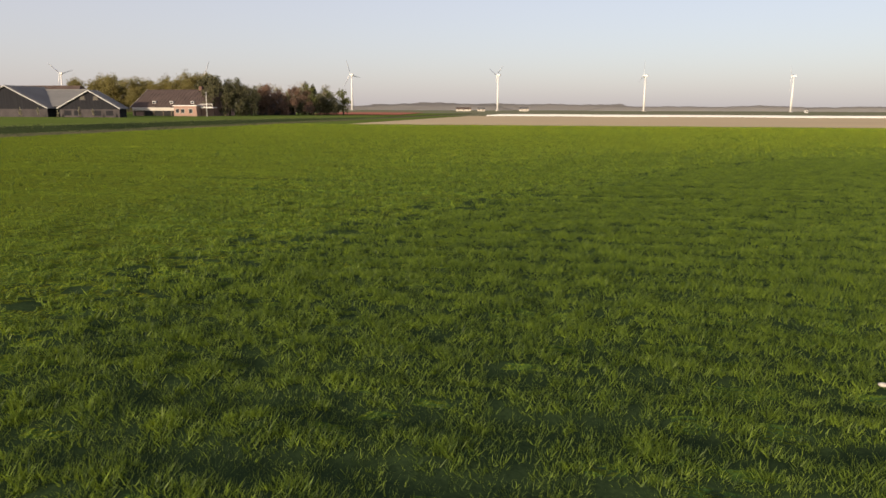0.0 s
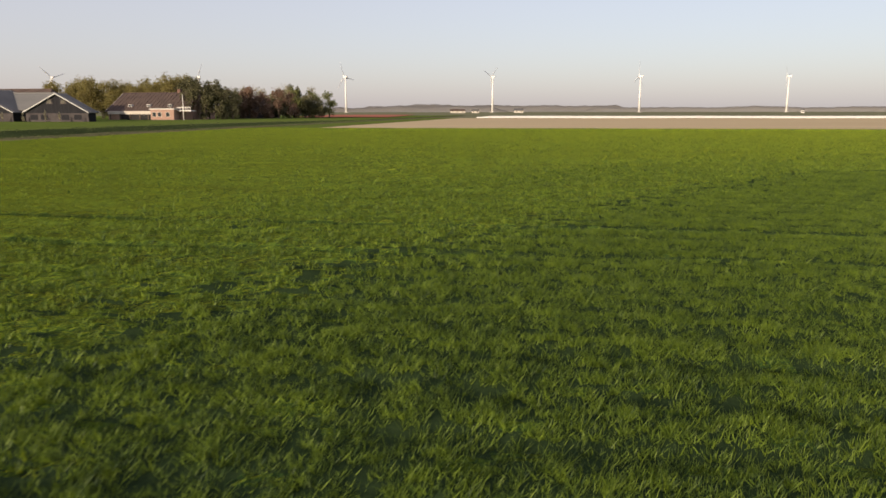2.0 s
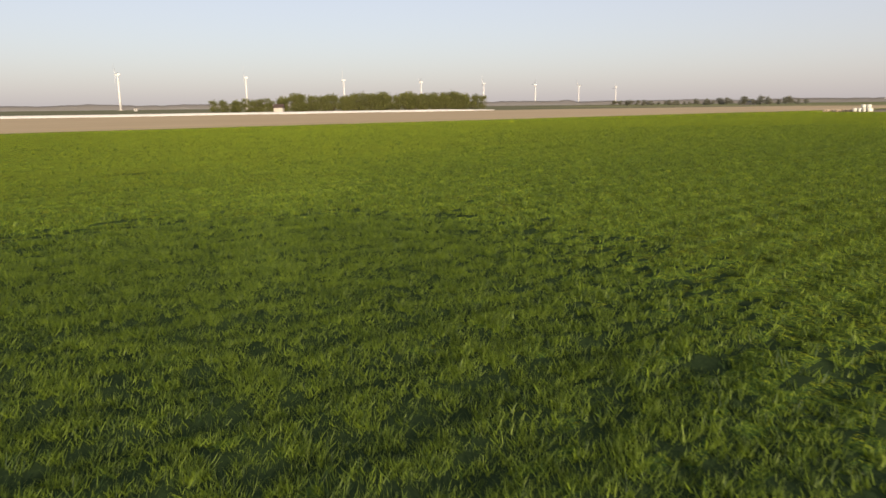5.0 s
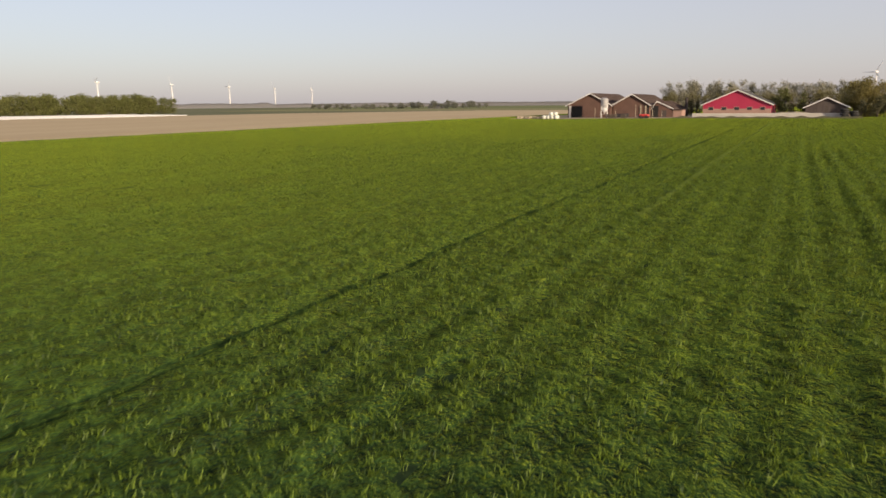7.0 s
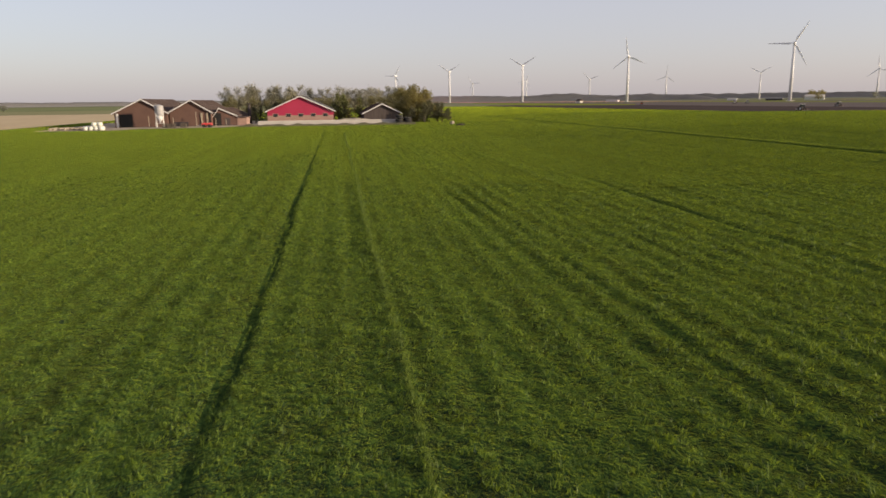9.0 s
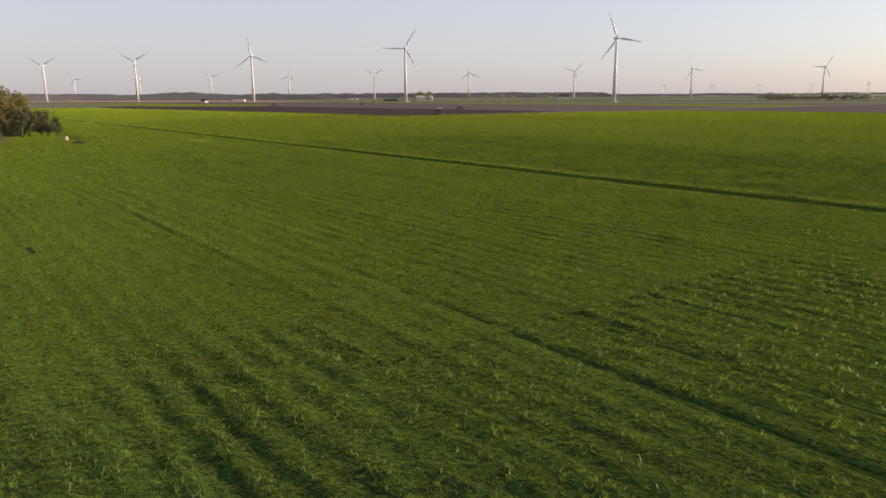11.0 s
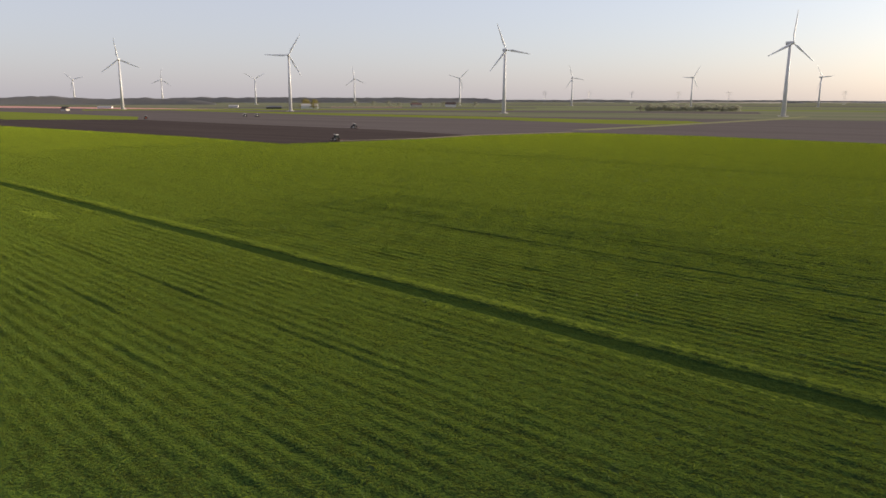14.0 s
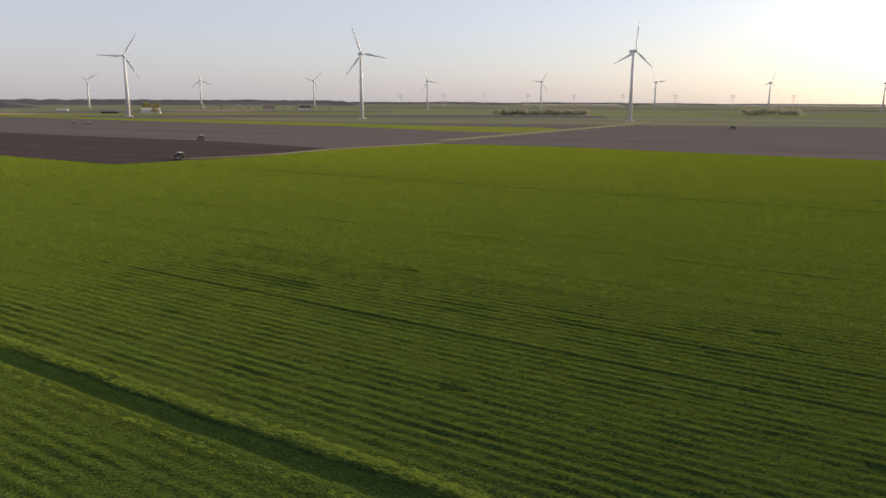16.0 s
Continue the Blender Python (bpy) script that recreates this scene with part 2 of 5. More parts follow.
def canopy(name, stops, relief=1.0, fuzz=0.23):
    """A closed crop of young leaves: soft bands along the rows, clumps and leaf-fine relief."""
    m = bpy.data.materials.new(name)
    m.use_nodes = True
    n, l = m.node_tree.nodes, m.node_tree.links
    b = n["Principled BSDF"]
    geo = n.new("ShaderNodeNewGeometry")
    fac = None
    height = None
    for stretch, scale, detail, kc, kh in (((0.035, 0.75, 0.1), 1.0, 2, 0.16, 0.0), ((0.6, 1.0, 1.0), 1.4, 3, 0.14, 0.2), ((0.9, 1.0, 1.0), 6.5, 4, 0.4, 0.5), ((0.9, 1.0, 1.0), 21.0, 3, 0.3, 0.3)):
        mp = n.new("ShaderNodeMapping")
        mp.inputs["Scale"].default_value = stretch
        mp.inputs["Rotation"].default_value = (0, 0, ROW)
        turn = n.new("ShaderNodeMapping")
        turn.inputs["Rotation"].default_value = (0, 0, ROW)
        mp.inputs["Rotation"].default_value = (0, 0, 0)
        l.new(geo.outputs["Position"], turn.inputs[0])
        l.new(turn.outputs[0], mp.inputs[0])
        t = n.new("ShaderNodeTexNoise")
        t.inputs["Scale"].default_value = scale
        t.inputs["Detail"].default_value = detail
        l.new(mp.outputs[0], t.inputs["Vector"])
        for k, which in ((kc, 0), (kh, 1)):
            if not k:
                continue
            ma = n.new("ShaderNodeMath")
            ma.operation = 'MULTIPLY_ADD'
            ma.inputs[1].default_value = k
            ma.inputs[2].default_value = 0.0
            l.new(t.outputs[0], ma.inputs[0])
            prev = height if which else fac
            if prev is not None:
                l.new(prev, ma.inputs[2])
            if which:
                height = ma.outputs[0]
            else:
                fac = ma.outputs[0]
    # darkest stop: soil gaps, with the shade between plants put into the colour
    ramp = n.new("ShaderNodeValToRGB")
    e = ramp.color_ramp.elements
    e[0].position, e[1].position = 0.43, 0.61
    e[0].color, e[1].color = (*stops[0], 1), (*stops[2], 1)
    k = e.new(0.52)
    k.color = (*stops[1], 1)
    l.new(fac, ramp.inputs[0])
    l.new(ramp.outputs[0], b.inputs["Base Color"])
    b.inputs["Roughness"].default_value = 0.85
    b.inputs["Diffuse Roughness"].default_value = 1.0
    b.inputs["Specular IOR Level"].default_value = 0.0
    b.inputs["Sheen Weight"].default_value = fuzz
    b.inputs["Sheen Roughness"].default_value = 0.33
    b.inputs["Sheen Tint"].default_value = (0.64, 0.75, 0.028, 1)
    bn = n.new("ShaderNodeBump")
    bn.inputs["Strength"].default_value = 0.9
    bn.inputs["Distance"].default_value = 0.22 * relief
    l.new(height, bn.inputs["Height"])
    l.new(bn.outputs[0], b.inputs["Normal"])
    return m


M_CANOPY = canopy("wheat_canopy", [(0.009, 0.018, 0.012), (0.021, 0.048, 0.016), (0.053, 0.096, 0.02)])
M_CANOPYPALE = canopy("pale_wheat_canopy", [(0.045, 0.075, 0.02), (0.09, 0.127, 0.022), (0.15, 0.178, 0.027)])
# soil and low leaves, darkened for the shade under the plants
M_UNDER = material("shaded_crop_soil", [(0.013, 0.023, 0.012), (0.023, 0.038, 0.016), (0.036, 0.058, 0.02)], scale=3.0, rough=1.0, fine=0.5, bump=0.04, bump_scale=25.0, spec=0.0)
# thin crop of tracks and holes, darkened for the shade lying in them
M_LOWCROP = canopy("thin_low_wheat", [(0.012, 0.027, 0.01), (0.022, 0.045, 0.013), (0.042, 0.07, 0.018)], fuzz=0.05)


# ---------------------------------------------------------------- mesh helpers
def part(name, bm, mat, parent=None, label="", smooth=False):
    me = bpy.data.meshes.new(name)
    bm.normal_update()
    bm.to_mesh(me)
    bm.free()
    me.materials.append(mat)
    if smooth:
        for p in me.polygons:
            p.use_smooth = True
    ob = new(name, me)
    ob.parent = parent
    return tagged(ob, label)


def from_lists(name, verts, faces, mat, parent=None, label=""):
    me = bpy.data.meshes.new(name)
    me.from_pydata(verts, [], faces)
    me.materials.append(mat)
    ob = new(name, me)
    ob.parent = parent
    return tagged(ob, label)


def base(name, m, label, category, group="", kind=""):
    ob = new(name)
    ob.matrix_basis = m
    return tagged(ob, label, category, group, kind)


def box(bm, x0, y0, z0, x1, y1, z1, bevel=0.0):
    r = bmesh.ops.create_cube(bm, size=1)
    for v in r["verts"]:
        v.co = Vector(((v.co.x + 0.5) * (x1 - x0) + x0, (v.co.y + 0.5) * (y1 - y0) + y0, (v.co.z + 0.5) * (z1 - z0) + z0))
    if bevel:
        ed = list({e for v in r["verts"] for e in v.link_edges})
        bmesh.ops.bevel(bm, geom=ed, offset=bevel, segments=1, affect='EDGES')
    return bm


def tube(bm, pts, radii, sides=10):
    """A round body along pts with a radius at each."""
    rings = []
    for i, p in enumerate(pts):
        p = Vector(p)
        d = Vector(pts[min(i + 1, len(pts) - 1)]) - Vector(pts[max(i - 1, 0)])
        q = d.to_track_quat('Z', 'X')
        rings.append([bm.verts.new(p + q @ Vector((radii[i] * math.cos(a), radii[i] * math.sin(a), 0))) for a in [2 * math.pi * k / sides for k in range(sides)]])
    for a, b in zip(rings, rings[1:]):
        for k in range(sides):
            bm.faces.new((a[k], a[(k + 1) % sides], b[(k + 1) % sides], b[k]))
    bm.faces.new(rings[0][::-1])
    bm.faces.new(rings[-1])
    return bm


def sheet(name, pts, z, mat, label, category="field"):
    """A flat piece of land with an outline in world places."""
    me = bpy.data.meshes.new(name)
    bm = bmesh.new()
    f = bm.faces.new([bm.verts.new((x, y, z)) for x, y in pts])
    bmesh.ops.triangulate(bm, faces=[f])
    for f in bm.faces:
        if f.calc_center_median().z > -99 and f.normal.z < 0:
            f.normal_flip()
    bm.to_mesh(me)
    bm.free()
    me.materials.append(mat)
    return tagged(new(name, me), label, category, kind="structure")


def uv(*pts):
    return [fld(s, w)[:2] for s, w in pts]


# ---------------------------------------------------------------- the land
bm = bmesh.new()
bmesh.ops.create_circle(bm, cap_ends=True, radius=4800, segments=96)
g = part("ground", bm, M_GROUND)
tagged(g, "flat polder farmland with dry pasture reaching the horizon", "ground", kind="structure")
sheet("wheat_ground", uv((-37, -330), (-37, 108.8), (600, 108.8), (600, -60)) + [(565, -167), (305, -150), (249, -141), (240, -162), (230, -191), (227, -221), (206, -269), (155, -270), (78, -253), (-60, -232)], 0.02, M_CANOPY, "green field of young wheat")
sheet("bare_field", uv((-28, 108.8), (420, 108.8), (420, 205), (300, 258.5), (-28, 258.5)), 0.03, M_TAN, "dry pale brown bare field beside the wheat")
bm = bmesh.new()
for i in range(32):
    w0, s1 = 258.7 + 2.0 * i, 240 + 22 * i / 31
    rings = []
    for k in range(14):
        s = -22 + (s1 + 22) * k / 13
        rings.append([bm.verts.new(fld(s, w0 + a, z + 0.04 * math.sin(k * 2.1 + i))) for a, z in ((0, 0.06), (0.3, 0.26), (0.8, 0.34), (1.3, 0.26), (1.9, 0.06))])
    for a, b in zip(rings, rings[1:]):
        for k in range(4):
            bm.faces.new((a[k], b[k], b[k + 1], a[k + 1]))
film = part("white_film_field", bm, M_WHITECROP)
tagged(film, "long rows of white film laid over a crop", "field", kind="structure")
sheet("grass_verge", uv((-37.4, 108.9), (-28, 108.9), (-28, 262), (-37.4, 262)), 0.045, M_VERGE, "strip of green grass beside the bare field", "verge")
sheet("grass_strip", uv((425, 40), (425, 420), (612, 520), (612, 40)), 0.035, M_GREENWAY, "dull green strip of grass beyond the bare field")
sheet("pasture_strip", uv((616, 40), (616, 520), (1350, 900), (1350, 40)), 0.035, M_PASTURE, "pale green pasture beyond the grass strip")
sheet("tulip_field", uv((-90, 262), (-54, 262), (-78, 430), (-130, 430)), 0.3, M_RED, "field of red tulips in rows")
sheet("ploughed_field", [(565, -167), (305, -150), (249, -141), (240, -162), (230, -191), (228, -222), (291, -240), (361, -247), (448, -255), (600, -275), (620, -190)], 0.03, M_PLOUGH, "dark freshly ploughed soil beside the wheat")
sheet("harrowed_field", [(228, -222), (291, -240), (361, -247), (448, -255), (600, -275), (1400, -420), (1400, -560), (800, -540), (374, -500), (174, -539), (-300, -640), (-400, -420), (-60, -232), (78, -253), (155, -270), (206, -269)], 0.03, M_HARROW, "grey-brown harrowed soil of a bare field")
sheet("crop_strip", [(192, -434), (211, -379), (251, -383), (341, -418), (507, -440), (807, -500), (807, -530), (567, -505), (378, -481), (284, -462), (213, -464)], 0.05, M_GREEN, "yellow-green strip of young crop between bare fields")
sheet("crop_field_east", [(511, -263), (575, -212), (1000, -290), (1000, -360), (575, -306)], 0.05, M_GREEN, "yellow-green patch of young crop beyond the ploughed land")
_d = lambda k, o: (D0X + DDX * k + 48 / 248 * o, D0Y + DDY * k - 243 / 248 * o)
D0X, D0Y, DDX, DDY = 1402.8, -411.9, -243.59, -48.20
sheet("pink_field", [_d(-1.2, 25), _d(1.9, 22), _d(2.45, 66), _d(1.2, 118), _d(-1.2, 190)], 0.09, M_PINK, "far narrow field of pale pink tulips")
sheet("far_water", [(k * math.sin(radians(a)), k * math.cos(radians(a))) for k, a in ((3700, 172), (3700, 196), (4250, 196), (4250, 172))], 0.05, M_WATER, "far strip of pale water near the horizon", "water")
for k, (a0, a1, d0, d1, m, lab) in enumerate([(112, 168, 760, 880, M_HARROW, "grey-brown bare field far on the plain"), (118, 150, 905, 990, M_GREEN, "far green crop field"), (150, 176, 930, 1120, M_PASTURE, "far pale green pasture"),
                                              (126, 152, 1080, 1180, M_HARROW, "grey-brown bare field far on the plain"), (140, 182, 1300, 1480, M_PASTURE, "far pale green pasture"), (150, 190, 1600, 1800, M_HARROW, "grey-brown bare field far on the plain"),
                                              (160, 200, 1000, 1060, M_GREEN, "far green crop field"), (136, 141.5, 1195, 1225, M_PINK, "far narrow field of pink tulips")]):
    arc = [(d0 * math.sin(radians(a0 + (a1 - a0) * i / 8)) + 60, d0 * math.cos(radians(a0 + (a1 - a0) * i / 8))) for i in range(9)]
    arc += [(d1 * math.sin(radians(a1 - (a1 - a0) * i / 8)) + 60, d1 * math.cos(radians(a1 - (a1 - a0) * i / 8))) for i in range(9)]
    sheet("far_field", arc, 0.04 + 0.004 * k, m, lab)
sheet("dry_headland", [(243, -166), (247, -163), (234, -191), (231, -222), (211, -272), (206, -269), (227, -221), (230, -191)], 0.045, M_HEADLAND, "pale dusty strip beside the ploughed land", "strip")
sheet("farm_track", [(210, -290), (218, -289), (178, -560), (172, -660), (164, -660), (168, -545)], 0.06, M_GREENWAY, "pale grassy farm track leading to a wind turbine")
sheet("farm_yard", uv((180, 83), (180, 97), (240, 100), (240, 24), (199, 24), (196, 60), (188, 64), (186, 80)), 0.06, M_YARD, "pale gravel farmyard round the barns")


# ---------------------------------------------------------------- wind turbines
def blade_mesh(length):
    bm = bmesh.new()
    st = [(0.0, 0.9, 0.9), (0.06, 1.0, 0.8), (0.2, 2.3, 0.5), (0.5, 1.5, 0.28), (0.8, 0.9, 0.16), (0.97, 0.5, 0.1), (1.0, 0.15, 0.06)]
    rings = []
    for f, chord, thick in st:
        tw = radians(18 * (1 - f) ** 2)
        ring = []
        for k in range(8):
            a = 2 * math.pi * k / 8
            x, y = chord * 0.5 * math.cos(a) + (chord - 0.9) * 0.2, thick * 0.5 * math.sin(a)
            ring.append(bm.verts.new((x * math.cos(tw) - y * math.sin(tw), x * math.sin(tw) + y * math.cos(tw), 1.0 + f * length)))
        rings.append(ring)
    for a, b in zip(rings, rings[1:]):
        for k in range(8):
            bm.faces.new((a[k], a[(k + 1) % 8], b[(k + 1) % 8], b[k]))
    bm.faces.new(rings[-1])
    return bm


def turbine(x, y, hub, phase, face, label):
    """A three-bladed turbine; face: heading towards which the rotor looks."""
    t = base("wind_turbine", pose(x, y, 0, 0, 0, -face), label, "wind turbine", "wind turbines on the plain")
    bm = bmesh.new()
    tube(bm, [(0, 0, 0), (0, 0, hub * 0.5), (0, 0, hub - 1.5)], [1.9, 1.5, 1.05], 20)
    part("tower", bm, M_WHITE, t, smooth=True)
    bm = bmesh.new()
    tube(bm, [(0, 0, 0), (0, 0, 0.5)], [4.5, 4.2], 20)
    part("foundation", bm, M_CONCRETE, t)
    bm = bmesh.new()
    box(bm, -1.3, -4.5, hub - 1.4, 1.3, 2.2, hub + 1.4, 0.35)
    part("nacelle", bm, M_WHITE, t)
    bm = bmesh.new()
    tube(bm, [(0, 2.2, hub), (0, 3.2, hub), (0, 4.2, hub), (0, 4.7, hub)], [1.25, 1.3, 0.9, 0.2], 14)
    part("rotor_hub", bm, M_WHITE, t, smooth=True)
    for k in range(3):
        b = part("blade", blade_mesh(25.0), M_GREYBLADE, t, smooth=True)
        b.matrix_basis = pose(0, 3.2, hub, 0, -phase - 120 * k, 0)
    return t


A0, DA = (-911.6, 1262.7), (251.45, -2.56)
D0, DD = (1402.8, -411.9), (-243.59, -48.20)
E0, DE = (1996.2, -842.7), (-217.03, -87.34)
for k in range(1, 14):
    turbine(A0[0] + DA[0] * k, A0[1] + DA[1] * k, 59.9, (k * 47) % 120, 305, "white three-bladed wind turbine on a far field")
D_PHASE = {-2: 80, -1: 30, 0: 62, 1: 60, 2: -8, 3: 30, 4: -22, 5: 4, 6: 50}
for k in range(-1, 7):
    turbine(D0[0] + DD[0] * k, D0[1] + DD[1] * k, 60, D_PHASE[k], 312, "tall white wind turbine standing on a bare field")
for k in range(-1, 12):
    turbine(E0[0] + DE[0] * k, E0[1] + DE[1] * k, 56, (k * 53 + 20) % 120, 312, "white wind turbine on the far side of the fields")

# ---------------------------------------------------------------- trees
def tree(m, h, rad, leaf, n, size, label, low=0.25, columns=5, group="trees round the farm"):
    """A tapered trunk with limbs and a crown of n small leaf clumps spread over several lobes."""
    t = base("tree", m, label, "tree", group)
    bm = bmesh.new()
    tr = h * 0.018 + 0.06
    tube(bm, [(0, 0, 0), (random.uniform(-.1, .1), 0, h * 0.3), (random.uniform(-.3, .3), random.uniform(-.3, .3), h * 0.62), (0, 0, h * 0.9)], [tr, tr * 0.75, tr * 0.45, tr * 0.1], 7)
    lobes = []
    for k in range(columns):
        a = 2 * math.pi * (k + random.uniform(-.3, .3)) / columns
        z = h * random.uniform(low + 0.12, 0.82)
        r = rad * random.uniform(0.25, 0.62) * (1.0 if z < h * 0.6 else 0.75)
        c = (r * math.cos(a), r * math.sin(a), z)
        tube(bm, [(0, 0, z * 0.65), (c[0] * 0.5, c[1] * 0.5, z * 0.85), c], [tr * 0.5, tr * 0.3, tr * 0.1], 5)
        lobes.append((c, rad * random.uniform(0.42, 0.62), h * random.uniform(0.13, 0.2)))
    lobes.append(((0, 0, h * 0.84), rad * 0.45, h * 0.16))
    lobes.append(((0, 0, h * 0.5), rad * 0.6, h * 0.22))
    part("trunk", bm, M_BARK, t)
    vs, fs = [], []
    tv, tf = [], []
    ends = []
    for c, lr, lh in lobes:
        for k in range(14):
            d = Vector((random.gauss(0, 1), random.gauss(0, 1), random.gauss(0.35, 1))).normalized() * random.uniform(0.75, 1.12)
            q = Vector((c[0] + d.x * lr, c[1] + d.y * lr, c[2] + d.z * lh))
            root = Vector(c) * 0.8 + q * 0.2 - Vector((0, 0, lh * 0.25))
            e = (q - root).orthogonal().normalized() * (h * 0.0035 + 0.01)
            b = len(tv)
            tv += [root - e, root + e, q]
            tf += [(b, b + 1, b + 2)]
            if q.z > h * low * 0.6:
                ends.append((root, q))
    for k in range(int(n * 1.7)):
        if k % 5 < 3:
            root, q = ends[random.randrange(len(ends))]
            p = root.lerp(q, random.random() ** 0.6) + Vector((random.gauss(0, 1), random.gauss(0, 1), random.gauss(0, 1))) * (0.08 * rad)
        else:
            c, lr, lh = lobes[random.randrange(len(lobes))]
            d = Vector((random.gauss(0, 1), random.gauss(0, 1), random.gauss(0, 1))).normalized() * (random.random() ** 0.45)
            p = Vector((c[0] + d.x * lr, c[1] + d.y * lr, c[2] + d.z * lh))
        if p.z < h * low * 0.6:
            continue
        q = Vector((random.gauss(0, 1), random.gauss(0, 1), random.gauss(0, 1))).normalized()
        e = q.orthogonal().normalized() * size * random.uniform(0.45, 1.0)
        g2 = q.cross(e).normalized() * size * random.uniform(0.45, 1.0)
        i = len(vs)
        vs += [p - e * 0.6, p + g2 * 0.7, p + e * 0.6]
        fs += [(i, i + 1, i + 2)]
    from_lists("twigs", tv, tf, M_BARK, t)
    from_lists("crown", vs, fs, leaf, t)
    return t


def grove(spots, h, rad, leaf, n, size, label, low=0.25, columns=5, variants=3, group="trees round the farm", spread=0.18):
    """Trees of one kind at (x, y, height factor) places."""
    made = []
    for i, (x, y, k) in enumerate(spots):
        k *= random.uniform(1 - spread, 1 + spread)
        m = pose(x, y, 0, 0, 0, random.uniform(0, 360))
        if i < variants:
            made.append(tree(m, h, rad, leaf, n, size, label, low, columns, group))
            made[i].matrix_basis = m @ Matrix.Diagonal((k, k, k, 1))
        else:
            o = copy_thing(made[i % variants], m)
            o.matrix_basis = m @ Matrix.Diagonal((k * random.uniform(0.9, 1.15), k * random.uniform(0.9, 1.15), k, 1))
    return made


def line_spots(s0, w0, s1, w1, count, jitter, k0=1.0, k1=1.0):
    out = []
    for i in range(count):
        f = (i + random.uniform(0.2, 0.8)) / count
        x, y, _ = fld(s0 + (s1 - s0) * f + random.uniform(-jitter, jitter), w0 + (w1 - w0) * f + random.uniform(-jitter, jitter))
        out.append((x, y, k0 + (k1 - k0) * f))
    return out


# trees of the farm by the ditch
grove(line_spots(-166, 232, -113, 227, 21, 3, 0.82, 0.96) + line_spots(-160, 240, -112, 236, 17, 3, 0.87, 1.02), 13.6, 5.4, L_OLIVE, 1700, 0.55, "tall tree in yellow-olive spring leaf behind a farmhouse", low=0.08)
grove(line_spots(-96, 202, -87, 208, 6, 1.0, 0.86, 0.84) + line_spots(-108, 219, -93, 222, 8, 1.5, 0.93, 0.93), 12.0, 3.4, L_DARK, 1300, 0.56, "dense dark green tree beside the farmhouse", low=0.0)
grove(line_spots(-104, 226, -82, 236, 11, 2, 0.95, 0.85), 10.0, 3.2, L_REDDISH, 650, 0.6, "tree with reddish-brown young leaves", low=0.02)
grove(line_spots(-105, 243, -76, 254, 12, 2, 1.0, 0.94), 10.8, 3.6, L_BARE, 1000, 0.4, "thin tree with pale budding twigs", low=0.15)
grove(line_spots(-92, 249, -74, 254, 10, 2.5, 1.0, 0.9), 9.6, 3.2, L_GREEN, 700, 0.62, "leafy green tree in the row of farm trees", low=0.02)
grove(line_spots(-92, 246, -73, 250, 13, 1.5, 0.72, 0.72), 9.0, 3.4, L_DARK, 650, 0.62, "dark green shrub-like tree under taller trees", low=0.0)
grove([(*fld(-85.6, 250)[:2], 1.0), (*fld(-83.2, 251)[:2], 0.97)], 11.8, 1.5, L_DARK, 900, 0.45, "tall narrow dark conifer among the farm trees", low=0.02, group="conifers by the road", spread=0.02)
# saplings before the black barns
grove([(*fld(s, 148)[:2], 1.0) for s in (-115.1, -110.6, -105.7, -100.4, -97.1)], 2.6, 0.45, L_BARE, 160, 0.2, "slender young sapling beside the black barn", low=0.1, columns=4, group="saplings by the barn")
# the copse beyond the white strip
COPSE = line_spots(141, 332, 176, 332, 17, 2.5, 0.68, 0.78) + line_spots(174, 331, 300, 331, 44, 2.5, 0.9, 1.0) + line_spots(182, 339, 296, 339, 32, 3, 1.0, 1.12)
grove(COPSE, 8.2, 4.7, L_GREEN, 800, 0.6, "round green tree of a dense copse", low=0.02, group="copse trees")
# poplars and shrubs behind the red barn
grove(line_spots(246, 71, 246, 48, 12, 1.5, 1.0, 1.0) + line_spots(246, 45, 246, 20, 13, 1.5, 0.93, 0.93), 9.8, 3.1, L_BARE, 1500, 0.32, "tall poplar with pale budding crown behind the barns", low=0.3, group="poplars behind the barns", spread=0.06)
grove(line_spots(238, 73, 234, 20, 26, 1.5, 0.62, 0.66), 9.5, 3.6, L_SHRUB, 900, 0.5, "olive-green shrub-like tree behind the barns", low=0.0, group="shrubs behind the barns", spread=0.1)
grove(line_spots(222, 41, 220, 34, 3, 1, 0.72, 0.66), 9.5, 2.4, L_GREEN, 1000, 0.4, "fresh green tree beside the red barn", low=0.02, group="shrubs behind the barns")
grove([(*fld(208, 22.5)[:2], 1.0), (*fld(213, 24.5)[:2], 0.92), (*fld(210, 20)[:2], 0.86)], 9.0, 3.7, L_OLIVE, 2800, 0.42, "big rounded olive-green tree at the yard's corner", low=0.0, columns=7, group="corner trees", spread=0.03)
grove([(*fld(206, 19.0)[:2], 0.75), (*fld(208, 16.8)[:2], 0.62), (*fld(204, 23.5)[:2], 0.55), (*fld(212, 16.5)[:2], 0.66), (*fld(205, 16.2)[:2], 0.6), (*fld(203.5, 20.5)[:2], 0.62), (*fld(206, 14.6)[:2], 0.48)], 7.5, 2.6, L_DARK, 1100, 0.4, "dark green bush at the edge of the yard", low=0.0, group="corner trees", spread=0.05)
grove([(*fld(214, 60.0)[:2], 1.0), (*fld(216, 58.8)[:2], 0.9)], 5.2, 0.9, L_DARK, 500, 0.3, "narrow dark conifer between two barns", low=0.0, group="conifers by the barn")
